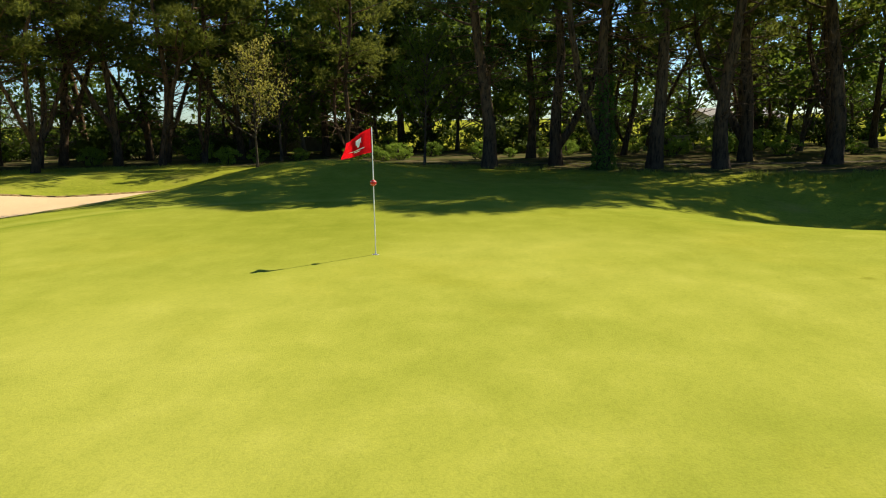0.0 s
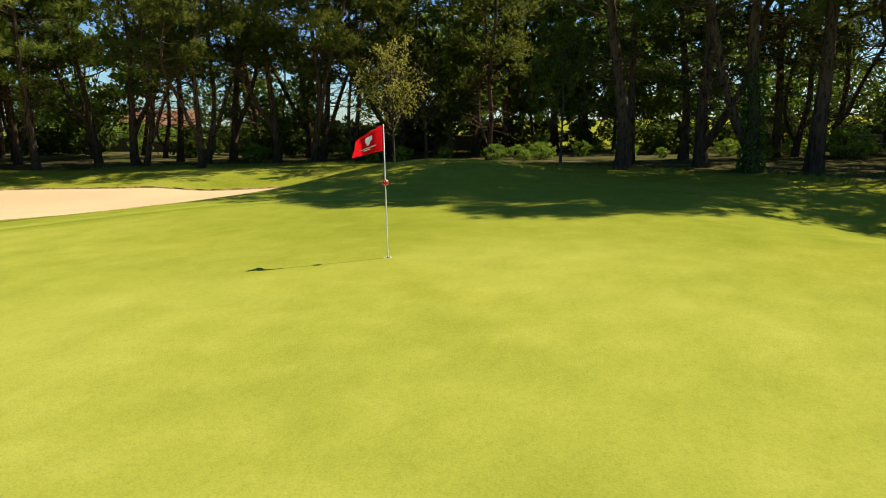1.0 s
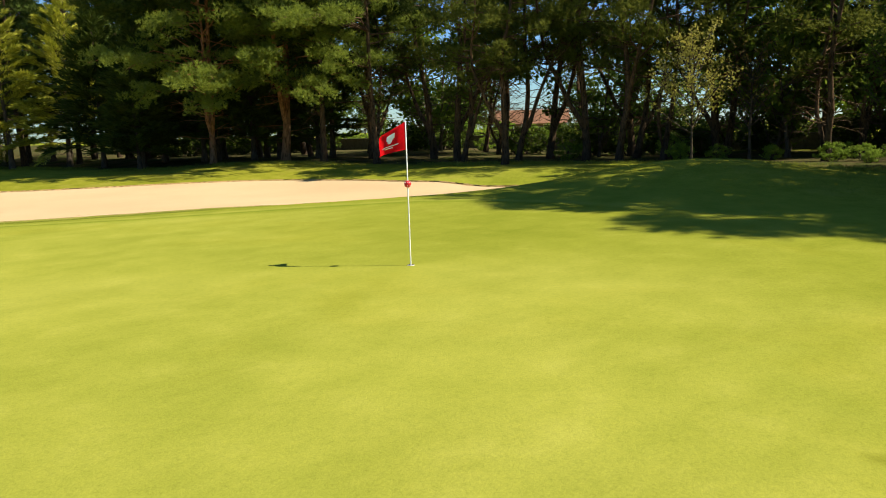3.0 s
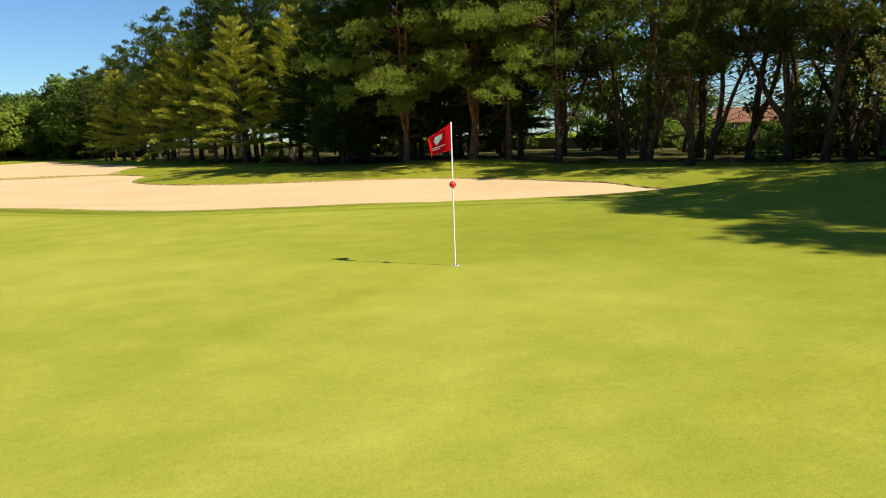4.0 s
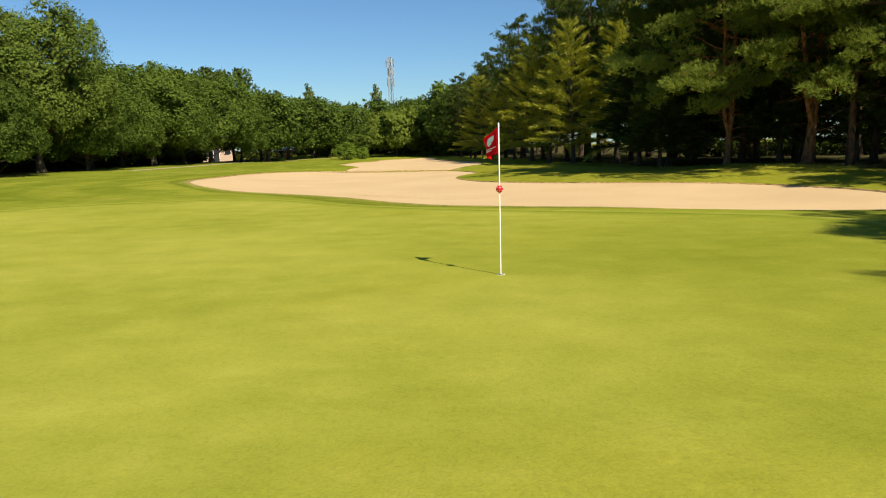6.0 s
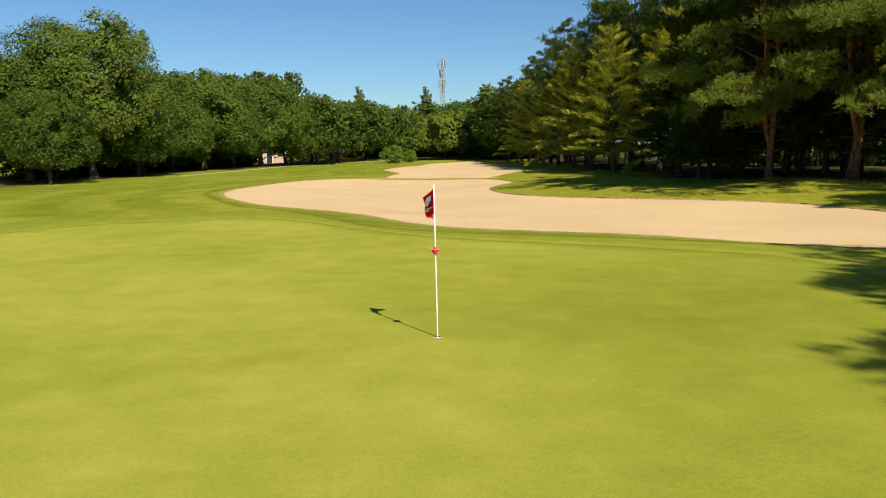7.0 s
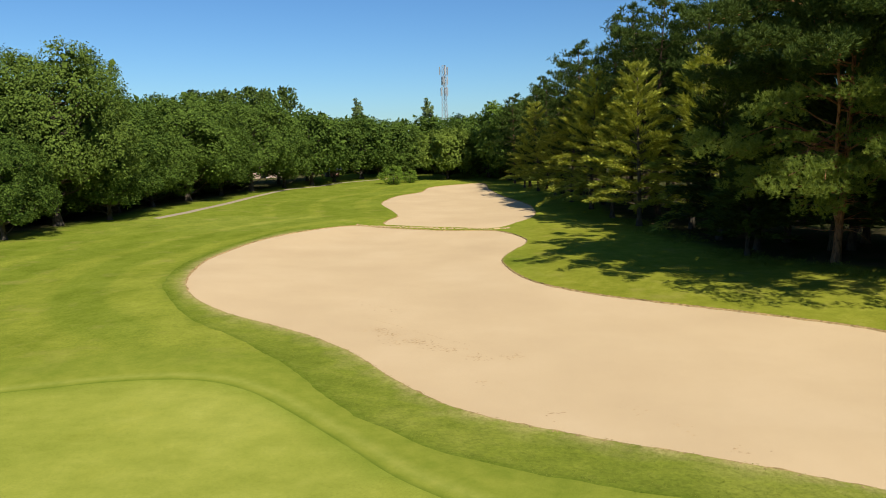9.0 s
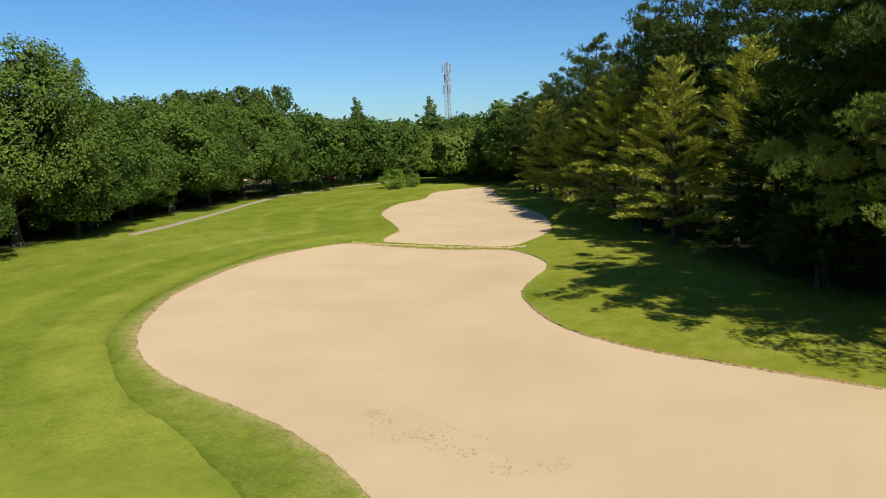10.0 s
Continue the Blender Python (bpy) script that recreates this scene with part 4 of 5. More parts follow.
BACK = [make_pine(27, 16, 3.2, 4.2, 44, 50, 0.26, 10, False, "pine_tree", 1.5, DEEP, (), 5, SHADE_BARK, narrow=0.6), make_pine(28, 17, 4.0, 4.0, 44, 50, 0.22, 10, False, "pine_tree", 1.5, DEEP, (), 5, SHADE_BARK, narrow=0.6)]
front = [(17.1, 36.8, 1.0, 0, 0), (20.6, 33.6, 1.0, 2, 0), (25.5, 30.4, 0.95, 1, -30), (22.6, 26.6, 0.95, 1, 0)]
plant(PINES, front, "tall pine with orange bark and tufted needle pads", "pine tree", "pines at the wood's edge", 3)
edge = [(20.4, -4.1, 1.08, 0), (21.8, -7.4, 1.15, 1), (18.9, -8.9, 1.0, 1), (19.2, -11.2, 1.05, 0), (18.2, -13.8, 1.02, 0), (19.6, -19.4, 1.1, 0), (15.8, -22.5, 1.0, 1), (16, -27.5, 1.05, 0),
        (20, -25, 1.0, 1), (23, -17, 1.1, 1), (14, -33, 1.1, 0)]
plant(THICK, edge, "thick-stemmed pine with low hanging needles, shade in its colours", "pine tree", "pines at the wood's edge", 21)
stems = [(34.2, 9.4, 1, 0), (29.5, 11.0, 1, 1),
         (30.6, 3.2, 1, 1), (29.4, 15.8, 1, 2), (32.0, 14.0), (31.3, 23.4), (28.0, 26.9), (34.3, 26.5), (28.0, 33), (31, 19.5), (34, 10), (35, 16), (36, 3),
         (28.3, 13), (27, 19), (26.2, 23), (24.3, 17.8, 0.8, 2), (25.3, 21.8, 0.85, 0), (30, -13), (24, -22), (29, -20), (20, -32), (25, -28), (18, -37), (24, -38), (38, 21), (40, 12),
         (35, -16), (37, 30), (31, 37), (26, 38), (29, 43), (36, -24), (33, -30)]
plant(TALL, stems, "bare-stemmed pine in the wood, shade in its colours", "pine tree", "pines in the wood", 4, 0.92, 1.1)
deep = []
r = random.Random(5)
for y in range(41, 118, 6):
    ex = float(np.interp(y, WOODS_EDGE[:, 1], WOODS_EDGE[:, 0]))
    deep.append((ex + 10.4 + r.uniform(-1.2, 1.2), y + r.uniform(-2, 2), r.uniform(0.85, 1.0)))
deep += [(25.5, -4.6, 1.0), (29, -7.4, 1.05), (29.5, -12, 1.1), (43, -2, 1.15), (40, 0, 1.15), (37, 5, 1.15), (19.5, 40.5), (22.5, 37), (24.5, 33.5), (24, 41), (21.5, 30.5)]
plant(BACK, deep, "dense pine standing in the wood, shade in its colours", "pine tree", "pines in the wood", 6)
row = [(12.9, 61.0, 19.5, 0, 1.0), (15.9, 57.0, 20.0, 1, 1.0), (11.6, 66.5, 19.3, 1, 1.0), (9.9, 73.0, 18.8, 0, 0.95), (12.9, 75, 18.5, 1, 1.0), (8.3, 81.0, 18.0, 1, 0.95), (6.9, 88.5, 17.2, 0, 0.9), (9.6, 91, 16.9, 1, 1.0),
       (5.4, 97.5, 16.2, 1, 0.9), (3.4, 106, 15.2, 0, 0.85), (6.4, 108, 15.1, 1, 0.9), (1.2, 114, 14.4, 1, 0.8), (4.9, 117, 14.5, 0, 0.9),
       (16.3, 64.5, 18.1, 1, 1.1), (14.3, 70.0, 17.7, 0, 1.1), (19.3, 55.0, 18.5, 0, 1.1), (18.3, 60.0, 18.5, 1, 1.1), (11.9, 84.0, 16.7, 0, 1.05), (14.8, 66.0, 15.5, 1, 1.1), (9.0, 99.0, 15.1, 0, 1.0), (15.3, 79.0, 17.5, 0, 1.1)]
plant_high([(BACK[0], 16.0), (BACK[1], 17.0)], row, "dense pine standing in the wood, shade in its colours", "pine tree", "pines in the wood", 61)
FIRS = [make_fir(31, 11.5, 4.4, 14, dense=76, size=0.95, slim=0.62), make_fir(32, 10.5, 4.2, 13, dense=76, size=0.95, slim=0.62), make_fir(33, 12.5, 4.6, 15, dense=76, size=0.95, slim=0.62)]
# These conifers carry their shade in the needle colour.
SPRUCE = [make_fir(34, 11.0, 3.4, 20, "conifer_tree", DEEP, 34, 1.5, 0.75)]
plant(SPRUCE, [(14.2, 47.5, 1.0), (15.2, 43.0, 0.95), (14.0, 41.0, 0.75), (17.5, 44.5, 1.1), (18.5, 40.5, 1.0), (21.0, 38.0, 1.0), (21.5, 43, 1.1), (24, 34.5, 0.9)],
      "dense conifer with deep shade put into its colour", "conifer tree", "dark conifers in the wood", 22)
firs = [(10.4, 55.6, 1.04, 0), (13.9, 53.5, 1.05, 2), (9.2, 62, 0.95, 1), (8.2, 69, 1.0, 2), (7.0, 77, 0.95, 0), (5.8, 86, 0.95, 1), (4.2, 96, 0.9, 0), (2.6, 105, 0.85, 1)]
plant(FIRS, firs, "yellow-green conifer with layered drooping sprays", "conifer tree", "conifers at the wood's edge", 8)
UNDER = [make_broadleaf(81, 11, 2.4, 4.2, 85, 38, 0.38, WOODLEAF, None, 0.16, "wood_tree"), make_broadleaf(82, 9.5, 1.8, 3.6, 80, 38, 0.36, WOODLEAF, None, 0.12, "wood_tree")]
under = [(41, -4), (43, -7), (44, -22), (48, -8), (50, -30), (42, -34), (52, -18), (46, -42), (35, -36), (30, -40), (52, -2), (54, 8), (44, -28), (38, 58), (34, 70), (31, 76), (30, 66), (28, 74), (50, 14), (33.5, 17.5, 0.8), (31.5, 30, 0.9), (36, 34), (34, 6), (38, 8), (41, 3), (42, -10), (31, -24), (43, 9), 
         (42, -2), (46, 2), (46, -14), (28, -33), (40, -28), (34, 48), (36, 52), (32, 58)]
plant(UNDER, under, "dark leafy woodland tree among pine stems", "woodland tree", "leafy trees in the wood", 14, 0.9, 1.2)
SHRUB = [make_broadleaf(62, 2.0, 0.05, 1.3, 50, 45, 0.16, LIME, None, 0.04, "shrub"), make_broadleaf(63, 1.5, 0.05, 1.0, 40, 45, 0.15, LIME, None, 0.03, "shrub")]
shrubs = [(28, -15), (29.5, -18.5), (27, -21), (31, -20), (33, -22.5), (26, -24.5), (30, -26), (47, 52, 1.2), (46, 58, 1.3), (53, 46, 1.5), (55, 49, 1.6), (54, 53, 1.5), (57, 44, 1.6), (58, 52, 1.7), (56, 57, 1.6), (60, 48, 1.7), (61, 56, 1.7), (54, 61, 1.5), (58, 63, 1.7), (52, 66, 1.5), (56, 69, 1.6), (60, 40, 1.7), (63, 45, 1.8), (48, 46, 1.1), (43, 66, 1.2), (50, 60, 1.3), (30.2, 0.0, 0.62), (30.6, 1.5, 0.75), (30.1, 2.7, 0.6), (29.1, 0.9, 0.5), (32.0, 0.5, 0.8), (29.0, -4.6), (30.5, -6.4), (29.5, -8.2), (31.5, -10), (29, -11.5), (31, -13.2), (28.5, 9.5), (30, 8.2), (31.5, 6.0), (33.5, 12.4), (34, 19),
          (35, 25), (38, 31), (33.8, 3.2), (36, -8), (44, 22), (45, 34), (44, 40), (30, 17.5), (33.5, -2), (35, -5), (34.5, -11), (33, -14.5), (36.5, -12), (34, -17), (32.5, -20), (29.5, -15), (31, -17), (37, 1), (39, -3), (40, -9), (38, -17), (36, -22)]
plant(SHRUB, shrubs, "low bright green shrub under the trees", "shrub", "shrubs in the wood", 15, 0.5, 0.85)

# Bush leaves darkened: the shade under the trees is put into their green.
DUSK = foliage("shaded_undergrowth_leaves", (0.02, 0.036, 0.006), (0.07, 0.10, 0.016), (0.14, 0.2, 0.025), 0.25)
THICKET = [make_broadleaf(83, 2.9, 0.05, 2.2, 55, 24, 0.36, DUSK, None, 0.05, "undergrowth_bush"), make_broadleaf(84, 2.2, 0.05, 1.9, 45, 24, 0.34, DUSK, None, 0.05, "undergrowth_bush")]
r = random.Random(31)
thicket = [(39.5 + 3.2 * math.sin(1.9 * n) + r.uniform(-1, 1), -30 + 1.9 * n, r.uniform(0.7, 1.25)) for n in range(46) if (n > 20 or n % 3 == 0) and n not in (30, 31, 32, 33, 34) and n < 37]
thicket += [(47 + r.uniform(-2, 2), -34 + 2.6 * n, r.uniform(0.9, 1.3)) for n in range(14, 26)]
thicket += [(49 + r.uniform(-3, 3), -38 + 3.0 * n, r.uniform(0.7, 1.15)) for n in range(13)]
thicket += [(20.5 + 1.9 * n, 55 - 0.9 * n, r.uniform(0.8, 1.1)) for n in range(8)]
plant(THICKET, thicket, "leafy undergrowth bush with shade in its leaf colour", "bush", "undergrowth in the wood", 32)

IVY_M = foliage("ivy_leaves", (0.03, 0.07, 0.012), (0.09, 0.16, 0.03), (0.15, 0.25, 0.03), 0.3)


def build_ivy(x, y, top_z, rad):
    r = np.random.default_rng(77)
    k = 2600
    h = top_z * r.uniform(0, 1, k) ** 1.3
    a = r.uniform(0, math.tau, k)
    q = np.c_[np.cos(a), np.sin(a), np.zeros(k)]
    rr = rad * (1.35 - 0.35 * h / top_z) * r.uniform(0.95, 1.35, k)
    at = q * rr[:, None] + np.c_[np.zeros(k), np.zeros(k), h]
    me = leaf_mesh("ivy", at, q * 0.3 + np.array([0, 0, -0.8]) + r.normal(0, 0.4, q.shape), q + r.normal(0, 0.3, q.shape), r.uniform(0.06, 0.12, k), r.uniform(0.05, 0.1, k))
    ob = tagged(mesh_part("ivy", me, IVY_M), "green ivy climbing a pine trunk", "ivy", kind="stuff")
    ob.matrix_basis = pose(x, y, height(x, y))


build_ivy(18.9, -8.9, 4.0, 0.3)

# ---- broadleaf trees beyond the path ----
OAKS = [(make_oak(41, 15.6, 1.3, 6.6, 66, 20, 32, 0.215, None, 0.34, flat=0.8), 15.6), (make_oak(42, 12.5, 0.4, 5.6, 54, 18, 28, 0.23, OAKDARK), 12.5), (make_oak(43, 12.5, 0.3, 5.8, 54, 18, 28, 0.23, OAKDARK), 12.5)]
OAKFAR = [(make_oak(44, 14, 0.8, 5.8, 40, 12, 14, 0.44, OAKDARK), 14), (make_oak(45, 13, 0.5, 5.6, 40, 12, 14, 0.43, OAKDARK), 13), (make_oak(46, 12, 0.5, 5.6, 40, 12, 14, 0.43, OAKDARK), 12), (make_oak(48, 14, 0.8, 5.0, 30, 18, 14, 0.42, DEEP), 14)]
BELT = [make_oak(47, 14, 0.3, 6.6, 18, 6, 10, 0.9)]
oaks = [(-36.8, 62.0, 9.4, 2, 0.8), (-43.5, 54.5, 12.6, 1, 1.1), (-38.9, 57.5, 16.5, 0, 1.05), (-37.8, 49.0, 8.9, 1, 0.62), (-42.5, 62.5, 14.0, 2, 1.10), (-39.5, 68.0, 13.0, 1, 1.10), (-39.5, 75.5, 13.9, 2, 1.16), (-39.0, 83.5, 14.6, 1, 1.22), (-38.2, 92.0, 14.5, 2, 1.22),
        (-37.0, 100.5, 14.7, 1, 1.22), (-34.8, 109, 14.6, 2, 1.16)]
faroaks = [(-32.6, 117, 13.2, 2, 1.14), (-30.4, 124, 12.2, 1, 1.02), (-27, 131, 11.9, 2, 1.02), (-23.5, 139, 12.0, 1, 1.08), (-20, 147, 11.8, 2, 1.08),
           (-54.0, 113, 15.2, 3, 1.0), (-49.7, 116, 16.2, 3, 1.1), (-45.2, 119, 16.7, 3, 1.1), (-40.4, 124, 17.0, 3, 0.95), (-36.5, 128, 14.5, 1, 0.96), (-48, 94, 13.8, 1, 1.20), (-47.5, 84, 13.4, 2, 1.20), (-48, 74, 13.2, 1, 1.20), (-49, 66, 13.2, 0, 1.20), (-52, 50, 15, 0, 1.20), (-48, 40, 13, 1, 1.20), (-47, 104, 14.6, 0, 1.20),
           (-12, 148, 12.2, 2, 1.08), (-3, 149, 12.6, 1, 1.14), (4, 143, 13.0, 2, 1.20), (11, 138, 14, 1, 1.20), (-20, 172, 12.5, 0, 1.20), (-2, 178, 13, 0, 1.32), (-44, 165, 12.5, 1, 1.20), (-36, 168, 12, 2, 1.20), (8, 172, 13, 1, 1.32), (16, 164, 14, 0, 1.32),
           (-5.5, 136, 11.6, 2, 1.02), (-1, 139, 12.4, 1, 1.08), (2.5, 133, 13.0, 2, 1.08), (6, 127, 13.6, 1, 1.14), (9.5, 121, 14.2, 2, 1.14), (-3.3, 129, 11.8, 1, 0.96), (0.5, 122, 13.4, 2, 1.08), (3.5, 120, 12.4, 1, 1.0),
           (13, 120, 13.5, 0, 1.20), (8.5, 131, 13, 0, 1.20), (-16, 140, 7.4, 2, 0.66), (-8, 142, 7.6, 1, 0.66), (-24.5, 136, 7.0, 2, 0.60), (-20, 137, 5.8, 1, 0.54), (-12.5, 139, 5.6, 2, 0.54), (-54, 28, 13, 1, 1.20)]
plant_high(OAKS, oaks, "full green leafy broadleaf tree", "broadleaf tree", "trees beyond the fairway", 9)
plant_high(OAKFAR, faroaks, "leafy green tree at the fairway's far end", "broadleaf tree", "trees beyond the fairway", 23)
POP = [make_broadleaf(51, 14.2, 1.5, 1.4, 110, 45, 0.36, POPLAR, None, 0.15, "poplar_tree")]
plant(POP, [(-31, 150, 1.1), (-17, 157, 1.0)], "slender tall poplar above the hedge trees", "poplar tree", "poplars", 10)
BUSH = [make_oak(61, 8.2, 0.2, 5.3, 34, 14, 22, 0.42, WILLOW, 0.2, "willow_bush", 0.8)]
plant(BUSH, [(-10.5, 127, 1.12)], "broad rounded willow at the fairway's end", "willow", "", 11)
SMALL = [make_broadleaf(64, 3.4, 0.1, 2.3, 70, 60, 0.22, LIME, None, 0.07, "bush")]
plant(SMALL, [(-19, 118, 0.9), (-16.5, 121, 0.7), (-5, 131, 1.0), (-1.5, 129, 1.0), (2.5, 127, 1.1)], "rounded light green bush by the fairway", "bush", "bushes at the fairway's end", 16)

# ---- far trees beyond the meadow ----
belt = [(48 + 9 * k, 118 - 3 * k + 6 * math.sin(k * 2.7), 0.8, 0) for k in range(8)]
far = belt + [(100 + 8 * math.sin(k * 2.1), -90 + 12 * k, 0.85 + 0.15 * math.sin(k * 1.7), k % 1) for k in range(17)]
plant(BELT, far, "distant leafy tree behind the meadow", "broadleaf tree", "trees beyond the meadow", 17)


# ---- young tree ----
def make_young(seed, tall=6.2, name="young_tree", limbs=34, leaf=None, each=12, girth=1.0):
    """Thin trunk, many upswept twigs, small spring leaves."""
    r = np.random.default_rng(seed)
    t = Tubes()
    stem = wander(r, (0, 0, -0.2), (0, 0, 1), tall * 0.82, 8, 0.03, 0.05)
    trunk_tube(t, stem, 0.07 * girth, 0.012, 8, 1.3)
    at, way = [], []
    for n in range(limbs):
        s = n / limbs
        i = 2.6 + s * 5.2
        base = stem[int(i)] + (stem[min(int(i) + 1, 8)] - stem[int(i)]) * (i % 1)
        a = n * 2.4
        ln = (2.9 - 1.3 * s) * r.uniform(0.8, 1.15)
        br = wander(r, base, (math.cos(a), math.sin(a), 0.6 + 0.7 * s), ln, 6, 0.08, 0.06)
        t.add(br, np.linspace(0.03, 0.007, 7), 4)
        twigs = [br]
        for _ in range(5):
            k = r.integers(2, 6)
            tw = wander(r, br[k], unit(br[k] - br[k - 1]) + r.normal(0, 0.5, 3), r.uniform(0.35, 0.8), 4, 0.15, 0.08)
            t.add(tw, np.linspace(0.013, 0.005, 5), 3)
            twigs.append(tw)
        for tw in twigs:
            m = each
            q = tw[r.integers(1, len(tw), m)] + r.normal(0, 0.07, (m, 3))
            at.append(q)
            way.append(r.normal(0, 1, (m, 3)))
    at, way = np.concatenate(at), np.concatenate(way)
    top = new(name)
    mesh_part("trunk", t.mesh("trunk"), GREY_BARK, top)
    mesh_part("crown", leaf_mesh("crown", at, way, r.normal(0, 1, at.shape), r.uniform(0.09, 0.16, len(at)), r.uniform(0.07, 0.11, len(at))), leaf or YOUNG, top)
    return top


plant([make_young(71)], [(24.4, 7.0, 1.0)], "young tree with sparse yellow-green spring leaves", "young tree", "", 12)
plant([make_young(72, 6.8, "sapling", 26, WOODLEAF, 22, 1.1)], [(24.4, -1.3, 1.0)], "slim dark-leaved sapling at the edge of the wood", "sapling", "", 13)
plant([make_young(73, 6.4, "young_tree", 30, foliage("budding_leaves", (0.16, 0.11, 0.04), (0.30, 0.22, 0.08), (0.35, 0.26, 0.08), 0.35), 4, 1.5)], [(31.2, 7.0, 1.0)], "young tree with brown budding twigs", "young tree", "", 18)

# ---- mast ----
STEEL = plain("galvanised_steel", (0.34, 0.35, 0.36), 0.6, 0.3, 3, 0.15)


def build_mast():
    top = new("radio_mast")
    tagged(top, "grey steel lattice radio mast with antenna panels", "radio mast")
    tall, w0, w1 = 27.0, 0.95, 0.5
    legs = [(-1, -1), (1, -1), (0, 1.2)]
    for sx, sy in legs:
        t = Tubes()
        t.add([(sx * w0, sy * w0, 0), (sx * w1, sy * w1, tall)], [0.12, 0.09], 6)
        mesh_part("leg", t.mesh("leg"), STEEL, top)
    for k in range(18):
        z0, z1 = tall * k / 18, tall * (k + 1) / 18
        a0, a1 = w0 + (w1 - w0) * k / 18, w0 + (w1 - w0) * (k + 1) / 18
        t = Tubes()
        for i in range(3):
            p, q = legs[i], legs[(i + 1) % 3]
            t.add([(p[0] * a0, p[1] * a0, z0), (q[0] * a1, q[1] * a1, z1)], [0.05, 0.05], 4)
            t.add([(q[0] * a1, q[1] * a1, z1), (p[0] * a1, p[1] * a1, z1)], [0.04, 0.04], 4)
        mesh_part("brace", t.mesh("brace"), STEEL, top)
    for z, rad in ((20.0, 1.0), (23.0, 0.9), (25.6, 1.25)):
        for k in range(3):
            a = k * math.tau / 3 + 0.4 + z
            bm = bmesh.new()
            box(bm, -0.2, -0.12, -1.1, 0.2, 0.12, 1.1, 0.04)
            bm.transform(pose(rad * math.cos(a), rad * math.sin(a), z, 0, 0, math.degrees(a) + 90))
            antenna = part("antenna", bm, STEEL, top, "pale antenna panel")
            t = Tubes()
            t.add([(0.5 * math.cos(a), 0.5 * math.sin(a), z), (rad * math.cos(a), rad * math.sin(a), z)], [0.06, 0.06], 5)
            mesh_part("bracket", t.mesh("bracket"), STEEL, antenna)
    top.matrix_basis = pose(-17.0, 200, 0.5)


build_mast()

# ---- boundary wall, house and shed seen through the stems ----
WALL_M = plain("old_masonry", (0.13, 0.115, 0.095), 0.95, 0, 4, 0.3)
TILE_M = plain("clay_roof_tiles", (0.36, 0.19, 0.11), 0.85, 0, 6, 0.25)
RENDER_M = plain("pale_render", (0.66, 0.54, 0.38), 0.9, 0, 2, 0.08)
DARK_M = plain("dark_opening", (0.03, 0.032, 0.035), 0.3, 0, 2, 0.2)
WOOD_M = plain("weathered_wood", (0.24, 0.19, 0.13), 0.9, 0, 6, 0.3)
GREYROOF = plain("faded_roof_sheet", (0.27, 0.24, 0.2), 0.6, 0, 2, 0.1)
WALL_LINE = [(45, 6), (44, 18), (42, 34), (39, 50), (34, 72)]


def build_wall():
    top = new("boundary_wall")
    tagged(top, "low dark masonry wall behind the wood", "wall", kind="structure")
    for (xa, ya), (xb, yb) in zip(WALL_LINE, WALL_LINE[1:]):
        ln = math.hypot(xb - xa, yb - ya)
        ang = math.degrees(math.atan2(yb - ya, xb - xa))
        z = min(height(xa, ya), height(xb, yb)) - 0.1
        bm = bmesh.new()
        box(bm, 0, -0.13, 0, ln, 0.13, 1.15)
        bm.transform(pose(xa, ya, z, 0, 0, ang))
        part("wall_length", bm, WALL_M, top)
        bm = bmesh.new()
        box(bm, 0, -0.18, 1.15, ln, 0.18, 1.23, 0.02)
        bm.transform(pose(xa, ya, z, 0, 0, ang))
        part("coping", bm, WALL_M, top)


build_wall()


def build_house(name, label, x, y, turn, long, deep, eaves, ridge, roof_mat, openings, wall_mat=None, category="house"):
    wall_mat = wall_mat or RENDER_M
    top = new(name)
    tagged(top, label, category)
    bm = bmesh.new()
    box(bm, -long / 2, -deep / 2, -0.3, long / 2, deep / 2, eaves)
    part("wall", bm, wall_mat, top)
    bm = bmesh.new()
    o = 0.5
    for side in (-1, 1):
        a = [bm.verts.new(p) for p in ((-long / 2 - o, side * (deep / 2 + o), eaves - 0.2), (long / 2 + o, side * (deep / 2 + o), eaves - 0.2),
                                       (long / 2 + o, 0, ridge), (-long / 2 - o, 0, ridge))]
        bm.faces.new(a)
    bmesh.ops.solidify(bm, geom=bm.faces[:], thickness=0.16)
    part("roof", bm, roof_mat, top)
    bm = bmesh.new()
    for side in (-1, 1):
        v = [bm.verts.new(p) for p in ((side * long / 2, -deep / 2, eaves), (side * long / 2, deep / 2, eaves), (side * long / 2, 0, ridge - 0.1))]
        bm.faces.new(v)
    bmesh.ops.solidify(bm, geom=bm.faces[:], thickness=0.2)
    part("gable", bm, wall_mat, top)
    for px, w, z0, z1, kind in openings:
        bm = bmesh.new()
        box(bm, px - w / 2, -deep / 2 - 0.03, z0, px + w / 2, -deep / 2 + 0.1, z1)
        win = part(kind, bm, DARK_M, top)
        bm = bmesh.new()
        for s in (-1, 1):
            box(bm, px + s * (w / 2 + 0.04) - 0.04, -deep / 2 - 0.06, z0 - 0.05, px + s * (w / 2 + 0.04) + 0.04, -deep / 2 + 0.05, z1 + 0.08)
        box(bm, px - w / 2, -deep / 2 - 0.06, z1, px + w / 2, -deep / 2 + 0.05, z1 + 0.08)
        part("frame", bm, WHITE, win)
    top.matrix_basis = pose(x, y, height(x, y), 0, 0, turn)
    return top


